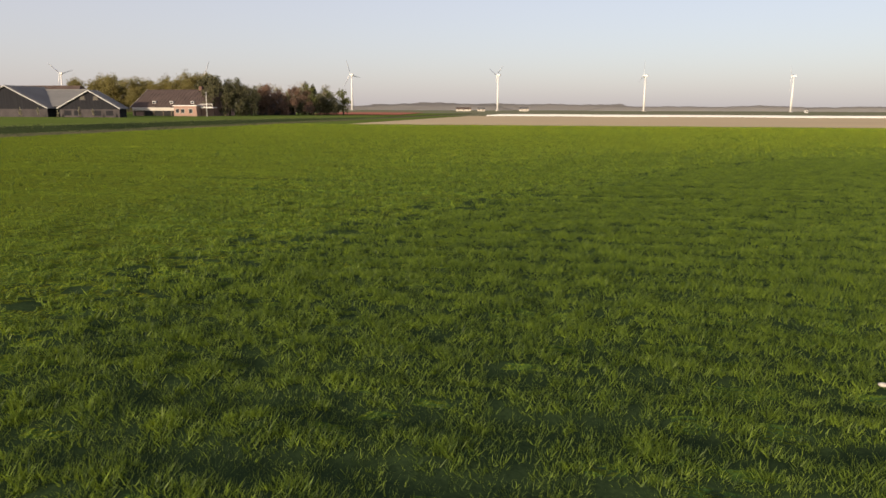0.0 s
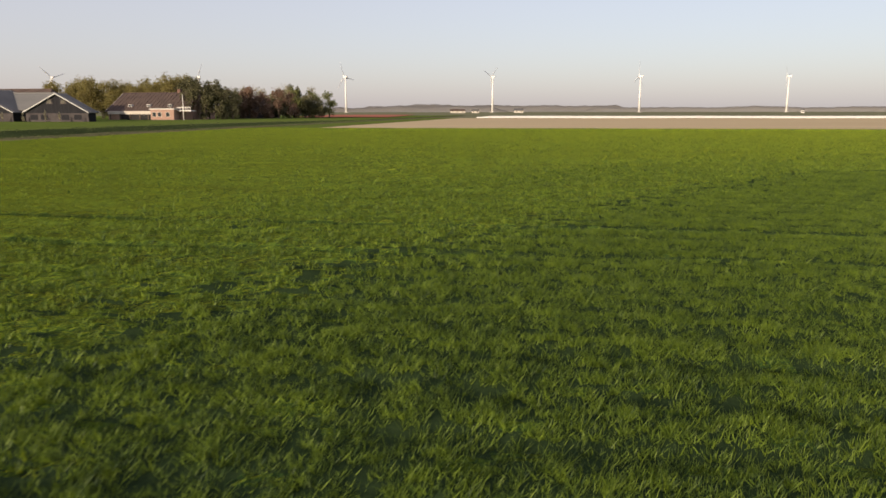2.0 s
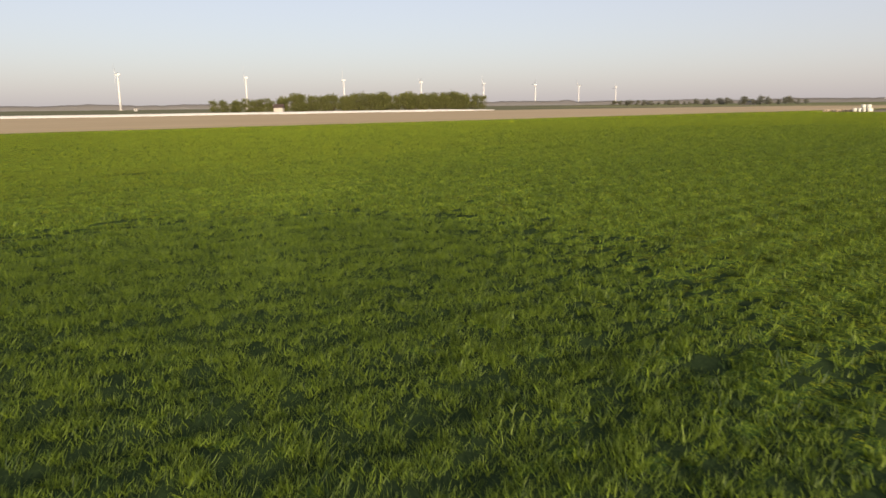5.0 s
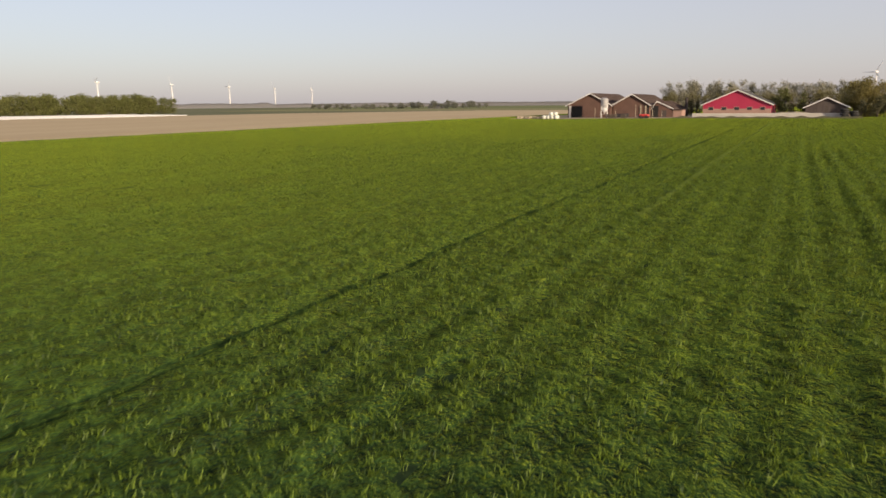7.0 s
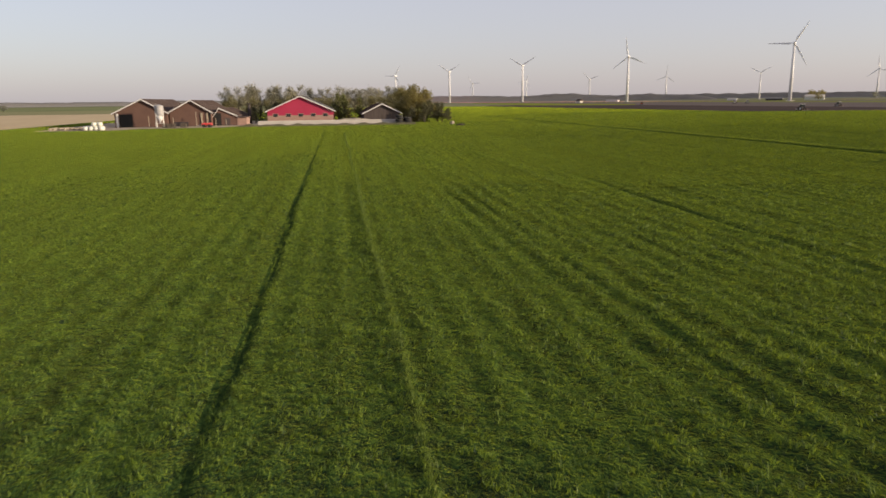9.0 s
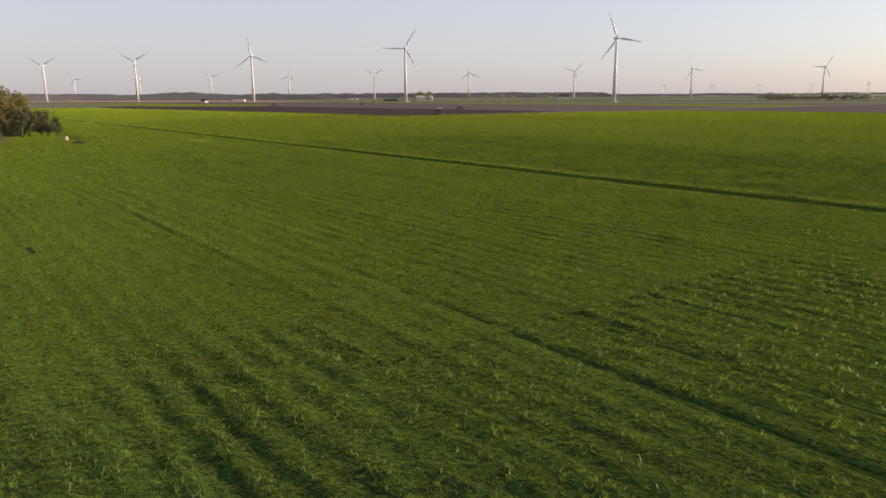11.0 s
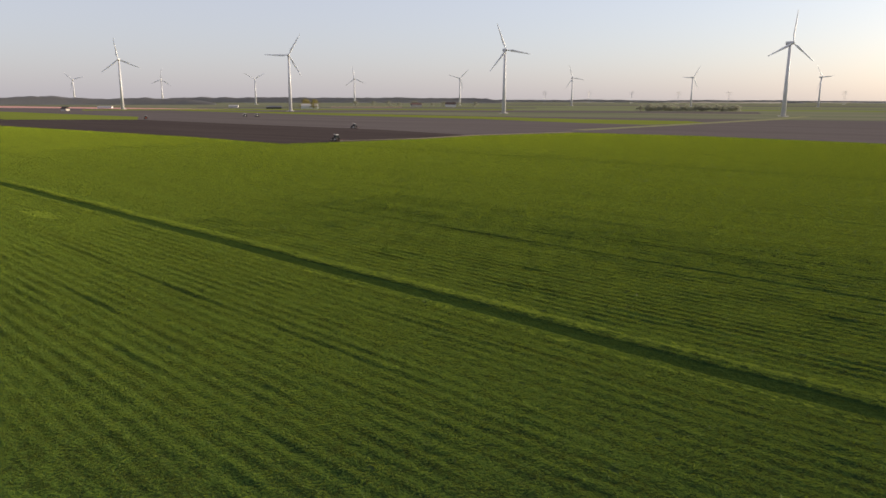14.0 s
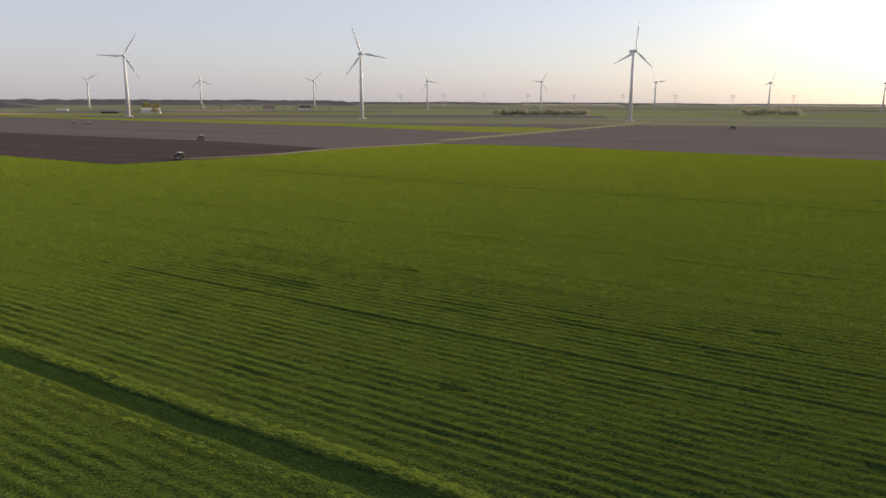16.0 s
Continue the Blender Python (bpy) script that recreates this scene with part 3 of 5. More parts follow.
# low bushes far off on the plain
grove([(362 - 7.2 * i + random.uniform(-3, 3), -818 - 4.8 * i, 1.0) for i in range(14)] + [(358 - 7.2 * i, -824 - 4.8 * i, 0.8) for i in range(13)] + [(90 - 6 * i, -1004 - 4.2 * i, 1.1) for i in range(12)], 7.6, 6.8, L_HEDGE, 480, 0.9, "low bush on the far plain, greyed as by haze", low=0.0, group="far bushes")


def woodland(name, arcs, label):
    """Belts of woodland far off, with a lumpy canopy."""
    vs, fs = [], []
    for az0, az1, dist, height, step in arcs:
        n = int(radians(az1 - az0) * dist / step)
        b0 = len(vs)
        for i in range(n + 1):
            a = radians(az0 + (az1 - az0) * i / n)
            ends = min(1.0, 0.15 + min(i, n - i) / 12)
            lump = 0.82 + 0.3 * noise.noise(Vector((a * 14, dist * 0.01, 0))) + 0.12 * noise.noise(Vector((a * 70, dist * 0.01, 4)))
            for k, (dd, q) in enumerate(((-16, 0.0), (-14, 0.62), (-9, 0.9), (0, 1.0), (12, 0.98), (26, 0.0))):
                d = dist + dd + random.uniform(-0.8, 0.8)
                z = height * ends * q * (lump + random.uniform(-0.03, 0.03))
                vs.append((d * math.sin(a) + 45, d * math.cos(a) + 20, z))
        for i in range(n):
            for k in range(4):
                p = b0 + i * 6 + k
                fs.append((p, p + 6, p + 7, p + 1))
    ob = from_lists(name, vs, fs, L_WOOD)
    for f in ob.data.polygons:
        f.use_smooth = True
    return tagged(ob, label, "woodland", kind="stuff")


woodland("woodland", [(-45, 4, 1750, 15, 4), (-8, 14, 2300, 24, 5), (10, 60, 1900, 14, 4), (55, 100, 2000, 12.5, 4), (92, 128, 1700, 17, 6), (124, 150, 2500, 20, 5), (146, 172, 3300, 13, 7), (168, 215, 4000, 10, 8)], "belt of woodland along the horizon, paled as by haze")


# ---------------------------------------------------------------- buildings
def gable_house(name, s, w0, w1, length, eave, ridge, ridge_w, wall, roof, label, category="barn", plinth=None, axis="s", trim=M_TRIM, over=0.5, group=""):
    """A gabled building. axis 's': its front gable stands at s, between w0 and w1, and it runs on along s; axis 'w': the two swap."""
    if axis == "s":
        org = pose(*fld(s, 0), 0, 0, -math.degrees(ROW))
        P = lambda a, c, z: Vector((a, c, z))
    else:
        org = pose(*fld(0, s), 0, 0, -math.degrees(ROW))
        P = lambda a, c, z: Vector((c, a, z))
    t = base(name, org, label, category, group)

    def prism(pts_front, depth0, depth1, mat, nm, lab=""):
        bm = bmesh.new()
        a = [bm.verts.new(P(depth0, c, z)) for c, z in pts_front]
        b = [bm.verts.new(P(depth1, c, z)) for c, z in pts_front]
        bm.faces.new(a)
        bm.faces.new(b[::-1])
        for i in range(len(a)):
            j = (i + 1) % len(a)
            bm.faces.new((a[j], a[i], b[i], b[j]))
        bmesh.ops.recalc_face_normals(bm, faces=bm.faces)
        return part(nm, bm, mat, t, lab)
    th = 0.25
    pz = plinth[0] if plinth else 0.0
    if plinth:
        prism([(w0, 0), (w1, 0), (w1, pz), (w0, pz)], -0.03, th, plinth[1], "plinth", plinth[2])
    prism([(w0, pz), (w1, pz), (w1, eave), (ridge_w, ridge), (w0, eave)], 0, th, wall, "front_wall")
    prism([(w0, 0), (w1, 0), (w1, eave), (ridge_w, ridge), (w0, eave)], length - th, length, wall, "back_wall")
    prism([(w0, 0), (w0 + th, 0), (w0 + th, eave), (w0, eave)], th, length - th, wall, "side_wall")
    prism([(w1 - th, 0), (w1, 0), (w1, eave), (w1 - th, eave)], th, length - th, wall, "side_wall")
    rt = 0.18
    for wa in (w0, w1):
        sg = -1 if wa == w0 else 1
        slope = (ridge - eave) / abs(ridge_w - wa)
        ew, ez = wa + sg * over, eave - over * slope
        r = prism([(ridge_w, ridge + 0.02), (ridge_w, ridge + rt + 0.02), (ew, ez + rt + 0.02), (ew, ez + 0.02)], -over, length + over, roof, "roof_slope")
        # corrugation battens down the slope
        nrib = int(length / 1.1)
        vs, fs = [], []
        for i in range(nrib):
            d = -over + (length + 2 * over) * (i + 0.5) / nrib
            b = len(vs)
            for dd in (-0.07, 0.07):
                for cw, cz in ((ridge_w + sg * 0.1, ridge + rt - 0.1 * slope), (ew, ez + rt)):
                    vs.append(P(d + dd, cw, cz + 0.0))
                    vs.append(P(d + dd * 0.4, cw, cz + 0.1))
            fs += [(b, b + 1, b + 3, b + 2), (b + 1, b + 5, b + 7, b + 3), (b + 4, b + 6, b + 7, b + 5)]
        from_lists("roof_rib", vs, fs, roof, r)
        bm = bmesh.new()
        pts = [(ridge_w, ridge + rt + 0.04), (ew, ez + rt + 0.04), (ew, ez - 0.04), (ridge_w, ridge - 0.04)]
        a = [bm.verts.new(P(-over - 0.06, c, z)) for c, z in pts]
        b = [bm.verts.new(P(-over - 0.005, c, z)) for c, z in pts]
        bm.faces.new(a)
        bm.faces.new(b[::-1])
        for i in range(4):
            j = (i + 1) % 4
            bm.faces.new((a[j], a[i], b[i], b[j]))
        bmesh.ops.recalc_face_normals(bm, faces=bm.faces)
        part("bargeboard", bm, trim, t, "pale bargeboard along the gable")
    return t, prism


# by default a near-black panel on the wall, standing for the shaded inside
def opening(t, prism, w0, w1, z0, z1, mat=None, nm="door_shade_panel", lab="doorway painted as black inner shade", proud=0.02):
    return prism([(w0, z0), (w1, z0), (w1, z1), (w0, z1)], -proud, 0.12, mat or M_DARK, nm, lab)


# farm with the red barn
t, pr = gable_house("barn", 198, 76.6, 87.3, 30, 3.0, 5.75, 81.6, M_BRICK, M_ROOFBROWN, "brown gabled barn with a doorway painted as black inner shade and white bargeboards", group="barns of the farm")
opening(t, pr, 83.7, 86.4, 0, 2.75)
opening(t, pr, 86.5, 86.95, 0, 2.9, M_TRIM, "door_post", "pale post beside the doorway", 0.25)
t, pr = gable_house("shed", 216, 86.0, 92.0, 14, 2.6, 4.6, 87.6, M_SHEDWALL, M_ROOFDARK, "dark low shed behind the brown barn", group="barns of the farm", over=0.3)
t, pr = gable_house("barn", 199, 67.7, 76.3, 28, 3.0, 5.45, 71.8, M_BRICK, M_ROOFBROWN, "brown gabled barn standing beside the silo", group="barns of the farm")
opening(t, pr, 68.4, 68.65, 0, 2.9, M_YARD, "door_post", "pale post at the barn's corner", 0.2)
opening(t, pr, 69.6, 69.85, 0, 2.9, M_YARD, "door_post", "pale post at the barn's front", 0.2)
opening(t, pr, 72.5, 75.6, 0.0, 1.0, M_GREYWALL, "low_wall", "low grey wall at the barn's foot", 0.5)
opening(t, pr, 67.75, 68.25, 0.0, 2.8, lab="open bay beside the shed painted as black inner shade")
t, pr = gable_house("shed", 201, 62.6, 67.5, 22, 2.05, 3.7, 66.3, M_BRICK, M_ROOFBROWN, "low brown lean-to shed with an open bay", group="barns of the farm", over=0.25)
opening(t, pr, 65.9, 67.4, 0.0, 2.75)
opening(t, pr, 64.0, 65.2, 0.0, 1.7, M_SHEDWALL, "door", "weathered brown door of the shed", 0.04)
t, pr = gable_house("red_barn", 206, 41.5, 56.4, 40, 2.9, 6.15, 48.9, M_REDWALL, M_ROOFDARK, "large red-fronted gabled barn with a brick base and small windows", plinth=(1.95, M_ORANGEBRICK, "brick base of the red front"), group="barns of the farm")
for w in (54.6, 51.7, 48.9, 46.1, 43.3):
    fr = pr([(w - 0.62, 1.55), (w + 0.62, 1.55), (w + 0.62, 2.4), (w - 0.62, 2.4)], -0.07, 0.1, M_ORANGEBRICK, "window_frame", "brick-coloured window frame")
    gl = pr([(w - 0.5, 1.65), (w + 0.5, 1.65), (w + 0.5, 2.3), (w - 0.5, 2.3)], -0.09, 0.05, M_GLASS, "pane", "dark window pane")
    gl.parent = fr
t, pr = gable_house("shed", 206, 26.0, 34.4, 24, 2.2, 4.2, 30.2, M_SHEDWALL, M_ROOFBROWN, "dark brown wooden shed with a pale roof edge", group="barns of the farm")
for w in (28, 30.2, 32.4):
    pr([(w - 0.05, 0), (w + 0.05, 0), (w + 0.05, 2.6), (w - 0.05, 2.6)], -0.05, 0.05, M_BARK, "board_joint")

# farm by the ditch
t, pr = gable_house("barn", 153, -133, -112.2, 12, 2.3, 7.2, -122.4, M_BLACKWALL, M_ROOFGREY, "black gabled barn front with a grey sheet roof", plinth=(2.0, M_GREYWALL, "grey base of the black front"), axis="w", group="black barns", trim=M_GREYTRIM)


def hipped_hall(s0, s1, w0, w1, eave, ridge, hip, roof, label):
    """A long hall along the rows; its roof is hipped at the far-s end over hip metres."""
    t = base("barn", pose(0, 0, 0, 0, 0, -math.degrees(ROW)), label, "barn", "black barns")
    bm = bmesh.new()
    part("walls", box(bm, s0, w0 + 0.3, 0, s1 - 0.3, w1 - 0.3, eave, 0.02), M_BLACKWALL, t)
    mid = (w0 + w1) / 2
    for k, pts in enumerate((((s0, w0, eave), (s1, w0, eave), (s1 - hip, mid, ridge), (s0, mid, ridge)),
                             ((s1, w1, eave), (s0, w1, eave), (s0, mid, ridge), (s1 - hip, mid, ridge)),
                             ((s1, w0, eave), (s1, w1, eave), (s1 - hip, mid, ridge)))):
        bm = bmesh.new()
        top = [bm.verts.new((a, b, z + 0.16)) for a, b, z in pts]
        bot = [bm.verts.new((a, b, z)) for a, b, z in pts]
        bm.faces.new(top)
        bm.faces.new(bot[::-1])
        for q in range(len(pts)):
            r = (q + 1) % len(pts)
            bm.faces.new((top[r], top[q], bot[q], bot[r]))
        bmesh.ops.recalc_face_normals(bm, faces=bm.faces)
        part("roof_slope", bm, roof, t)
    bm = bmesh.new()
    tube(bm, [(s0, mid, ridge + 0.16), (s1 - hip, mid, ridge + 0.16)], [0.16, 0.16], 8)
    part("ridge_cap", bm, roof, t)
    return t


hipped_hall(-150, -106.5, 155.2, 172.8, 2.6, 6.45, 3.0, M_ROOFGREY, "long black hall with a grey sheet roof behind the gables")
hipped_hall(-165, -120.5, 173.5, 188.5, 3.2, 7.9, 3.0, M_ROOFBROWN, "long hall with a dark roof behind the black barns")
t, pr = gable_house("barn", 153, -109.0, -94.0, 2.6, 2.3, 6.1, -101.1, M_BLACKWALL, M_ROOFGREY, "black gabled barn front with two gable windows", plinth=(2.0, M_GREYWALL, "grey base of the black front"), axis="w", group="black barns", trim=M_GREYTRIM)
for s in (-103.0, -99.7):
    f = pr([(s - 0.8, 4.0), (s + 0.8, 4.0), (s + 0.5, 5.0), (s - 0.5, 5.0)], -0.05, 0.1, M_GREYWALL, "window_frame", "grey gable window frame")
    g2 = pr([(s - 0.6, 4.1), (s + 0.6, 4.1), (s + 0.4, 4.85), (s - 0.4, 4.85)], -0.07, 0.1, M_GLASS, "pane", "dim window pane")
    g2.parent = f
for s in (-107, -104.5, -99.5, -96.5):
    pr([(s - 0.9, 0.6), (s + 0.9, 0.6), (s + 0.9, 1.7), (s - 0.9, 1.7)], -0.06, 0.1, M_BLACKWALL, "shutter", "dark shutter in the grey base")
t, pr = gable_house("farmhouse", -119, 197, 215, 23, 2.6, 7.6, 206, M_ORANGEBRICK, M_ROOFBROWN, "farmhouse with a brown tiled roof, brick walls and a chimney", category="house", group="farmhouses")


def wbox(s0, w0, z0, s1, w1, z1, bevel=0.0):
    bm = bmesh.new()
    return box(bm, s0, w0, z0, s1, w1, z1, bevel)


def on_rows(name, bm, mat, label, category, group="", kind=""):
    """One mesh whose places are given along and across the rows."""
    ob = part(name, bm, mat)
    ob.matrix_basis = pose(0, 0, 0, 0, 0, -math.degrees(ROW))
    return tagged(ob, label, category, group, kind)


H = -127.0
HW = 3.0


def house_part(nm, s0, w0, z0, s1, w1, z1, mat, parent, lab=""):
    bm = bmesh.new()
    box(bm, s0 - H, w0 + HW, z0, s1 - H, w1 + HW, z1, 0.02)
    return part(nm, bm, mat, parent, lab)


house_part("chimney", -110.4, 202.4, 6.4, -109.5, 203.6, 8.7, M_BRICK, t, "brick chimney on the ridge")
house_part("white_front", -126.8, 193.4, 1.6, -112.5, 194.0, 2.5, M_CONCRETE, t, "pale beige band over the carport")
# solid near-black box for the shade under the carport
house_part("carport", -123.0, 193.5, 0, -112.8, 193.95, 1.6, M_DARK, t, "open carport painted as black inner shade")
for s in (-126, -123, -120, -117, -114.5):
    house_part("carport_post", s - 0.15, 193.3, 0, s + 0.15, 193.5, 1.65, M_BARK, t, "brown carport post")
house_part("extension", -112.3, 191.0, 0, -105.4, 193.9, 2.9, M_ORANGEBRICK, t, "low brick extension")
house_part("extension_roof", -112.6, 190.7, 2.9, -105.1, 194.2, 3.15, M_TRIM, t, "white flat roof edge")
for s in (-111.2, -109.6, -107.2):
    f = house_part("window_frame", s - 0.6, 190.9, 0.9, s + 0.6, 191.02, 2.2, M_CONCRETE, t, "pale window frame")
    house_part("pane", s - 0.5, 190.86, 1.0, s + 0.5, 190.92, 2.1, M_GLASS, f)
house_part("balcony", -105.2, 192.5, 2.4, -101.2, 195.5, 2.65, M_TRIM, t, "white balcony floor")
house_part("balcony_rail", -105.2, 192.5, 3.4, -101.2, 192.6, 3.55, M_TRIM, t, "white balcony rail")
for k in range(9):
    house_part("baluster", -105.2 + 0.49 * k, 192.52, 2.65, -105.12 + 0.49 * k, 192.58, 3.4, M_TRIM, t)
for s in (-121, -115.5, -109.0):
    f = house_part("roof_window", s - 0.5, 195.4, 3.6, s + 0.5, 196.3, 4.3, M_TRIM, t, "white framed roof window")
    house_part("pane", s - 0.4, 195.36, 3.7, s + 0.4, 195.42, 4.2, M_GLASS, f)
t, pr = gable_house("farmhouse", 239, -99.5, -90.0, 12, 2.8, 7.3, -94.7, M_GREYWALL, M_ROOFBROWN, "dim farmhouse half hidden among reddish trees", category="house", axis="w", group="farmhouses")


# ---------------------------------------------------------------- yard things
def pole(s, w, h, r, mat, name, label, category, arm=0.0):
    t = base(name, pose(*fld(s, w)), label, category)
    bm = bmesh.new()
    tube(bm, [(0, 0, 0), (0, 0, h * 0.5), (0, 0, h)], [r, r * 0.85, r * 0.6], 10)
    part("pole", bm, mat, t, smooth=True)
    bm = bmesh.new()
    if arm:
        tube(bm, [(0, 0, h - 0.1), (arm * 0.6, 0, h + 0.15), (arm, 0, h + 0.1)], [r * 0.5, r * 0.5, r * 0.8], 8)
        part("lamp_head", bm, mat, t)
    else:
        tube(bm, [(0, 0, h), (0, 0, h + 0.1), (0, 0, h + 0.2)], [r * 0.8, r * 1.3, r * 0.3], 10)
        part("finial", bm, mat, t)
    return t


pole(-88.5, 183, 6.4, 0.12, M_TRIM, "flagpole", "white flagpole standing before the farmhouse", "flagpole")
pole(-93.6, 265, 8.0, 0.14, M_STEEL, "street_lamp", "grey street lamp beside the farm road", "street lamp", 1.0)
pole(-90, 265, 0.9, 0.1, M_TRIM, "marker_post", "short white marker post beside the road", "post")
pole(-85, 265, 0.7, 0.1, M_TRIM, "marker_post", "short white marker post beside the road", "post")
pole(208, 87.8, 4.2, 0.1, M_STEEL, "yard_pole", "thin pole beside the brown barn", "pole")

# silo
t = base("feed_silo", pose(*fld(194, 77.2)), "grey cylindrical feed silo with a pale hopper on legs", "silo")
bm = bmesh.new()
tube(bm, [(0, 0, 2.45), (0, 0, 2.5), (0, 0, 4.45), (0, 0, 4.5), (0, 0, 4.75)], [0.82, 0.85, 0.85, 0.8, 0.2], 24)
tank = part("tank", bm, M_SILO, t, "weathered grey tank", smooth=True)
for z in (2.55, 3.2, 3.85, 4.4):
    bm = bmesh.new()
    tube(bm, [(0, 0, z - 0.03), (0, 0, z), (0, 0, z + 0.03)], [0.855, 0.88, 0.855], 24)
    part("hoop", bm, M_STEEL, tank)
bm = bmesh.new()
tube(bm, [(0, 0, 1.05), (0, 0, 1.2), (0, 0, 2.45)], [0.14, 0.16, 0.84], 24)
part("hopper", bm, M_TRIM, t, "pale conical hopper", smooth=True)
for k in range(4):
    bm = bmesh.new()
    a = math.pi / 4 + k * math.pi / 2
    tube(bm, [(1.0 * math.cos(a), 1.0 * math.sin(a), 0), (0.86 * math.cos(a), 0.86 * math.sin(a), 2.9)], [0.07, 0.07], 8)
    part("leg", bm, M_STEEL, t)
    bm = bmesh.new()
    b = a + math.pi / 2
    tube(bm, [(0.97 * math.cos(a), 0.97 * math.sin(a), 0.9), (0.97 * math.cos(b), 0.97 * math.sin(b), 0.9)], [0.04, 0.04], 6)
    part("brace", bm, M_STEEL, t)
bm = bmesh.new()
tube(bm, [(0.2, 0.86, 0.6), (0.2, 0.9, 4.5), (0.2, 0.5, 4.9)], [0.06, 0.06, 0.06], 8)
part("filling_pipe", bm, M_STEEL, t)


def bale(s, w, z, k, label):
    bm = bmesh.new()
    tube(bm, [(0, 0, 0), (0, 0, 0.08), (0, 0, 0.6), (0, 0, 1.12), (0, 0, 1.2)], [0.5, 0.6, 0.63, 0.6, 0.5], 18)
    for v in bm.verts:
        v.co *= 1 + 0.03 * noise.noise(v.co * 3 + Vector((s, w, z)))
    ob = part("silage_bale", bm, M_BALE, smooth=True)
    ob.matrix_basis = pose(*fld(s, w), 0, 0, random.uniform(0, 360)) @ Matrix.Translation((0, 0, z)) @ Matrix.Diagonal((0.78, 0.78, k, 1))
    return tagged(ob, label, "bale", "wrapped bales")


for i in range(4):
    for k in range(2):
        bale(181.4 + 1.25 * k + random.uniform(-.12, .12), 85.1 + 0.95 * i + 0.15 * k, 0.06, 0.64, "round silage bale wrapped in pale film at the stack's foot")
for i in range(2):
    bale(182.0 + random.uniform(-.15, .15), 85.45 + 1.0 * i, 0.06 + 0.76, 0.64, "round silage bale wrapped in pale film lying on others")

# covered heap and low brick annex behind the clamp
bm = bmesh.new()
rings = []
for i in range(13):
    f = i / 12
    k = math.sin(math.pi * min(1, max(0.04, f))) ** 0.5
    rings.append([bm.verts.new((200.5 + a * k, 30.5 + 12.0 * f, z * k * (0.75 + 0.25 * noise.noise(Vector((i * 0.6, a, 2)))))) for a, z in ((-2.6, 0.05), (-1.8, 1.0), (-0.4, 1.7), (1.2, 1.6), (2.8, 0.05))])
for a, b in zip(rings, rings[1:]):
    for k in range(4):
        bm.faces.new((a[k], a[k + 1], b[k + 1], b[k]))
on_rows("silage_heap", bm, M_YARD, "low covered silage heap behind the concrete wall", "heap")
t = base("annex", pose(*fld(201, 60.5), 0, 0, -math.degrees(ROW)), "small pale brick annex beside the low shed", "annex", "barns of the farm")
bm = bmesh.new()
part("wall", box(bm, 0, 0, 0, 6, 2.0, 1.75, 0.03), M_ORANGEBRICK, t)
bm = bmesh.new()
part("roof", box(bm, -0.3, -0.2, 1.75, 6.3, 2.0, 1.92, 0.03), M_ROOFBROWN, t, "flat brown roof")

# concrete clamp wall and its rough bank
on_rows("clamp_wall", wbox(196, 27.5, 0.05, 197, 57.6, 1.0, 0.06), M_CONCRETE, "long low pale concrete wall of a silage clamp", "wall")
bm = bmesh.new()
for i in range(60):
    f = i / 59
    w = 24 + 37 * f
    prof = [(0, 0.0), (1.2, 0.25 + 0.2 * noise.noise(Vector((w * 0.4, 0, 3)))), (2.6, 0.36 + 0.3 * noise.noise(Vector((w * 0.5, 5, 3)))), (4.4, 0.2), (5.4, 0.0)]
    ring = [bm.verts.new((190 + a + 0.5 * noise.noise(Vector((w * 0.3, a, 0))), w, z)) for a, z in prof]
    if i:
        for k in range(4):
            bm.faces.new((prev[k], prev[k + 1], ring[k + 1], ring[k]))
    prev = ring
on_rows("rubble_bank", bm, M_ROUGH, "rough grassy bank of earth before the clamp", "bank")
on_rows("clamp_slab", wbox(197.2, 28, 0.05, 204.5, 57, 0.5, 0.04), M_CONCRETE, "pale concrete slab behind the clamp wall", "slab")


def tyre(s, w, z, tilt):
    bm = bmesh.new()
    R, r = 0.62, 0.24
    ring = [[bm.verts.new(((R + r * math.cos(b)) * math.cos(a), (R + r * math.cos(b)) * math.sin(a), r * math.sin(b))) for b in [2 * math.pi * j / 8 for j in range(8)]] for a in [2 * math.pi * i / 18 for i in range(18)]]
    for i in range(18):
        for j in range(8):
            bm.faces.new((ring[i][j], ring[(i + 1) % 18][j], ring[(i + 1) % 18][(j + 1) % 8], ring[i][(j + 1) % 8]))
    ob = part("old_tyre", bm, M_TYRE, smooth=True)
    x, y, _ = fld(s, w)
    ob.matrix_basis = pose(x, y, z, tilt, 0, 30 * w)
    return tagged(ob, "old black tractor tyre lying by the clamp", "tyre", "old tyres")


for k in range(4):
    tyre(195.0, 27.0 + 0.2 * (k % 2), 0.3 + 0.47 * k, 0)
    if k < 3:
        tyre(195.0, 25.2 + 0.1 * k, 0.3 + 0.47 * k, 0)
for k in range(14):
    on_rows("plank", wbox(184 + random.uniform(-1, 4), 88.5 + 0.55 * k, 0.06, 186.2 + random.uniform(-1, 4), 88.9 + 0.55 * k, 0.35 + random.uniform(0, .25), 0.02), M_YARD, "weathered pale timber lying at the yard's edge", "timber", "timber on the ground")


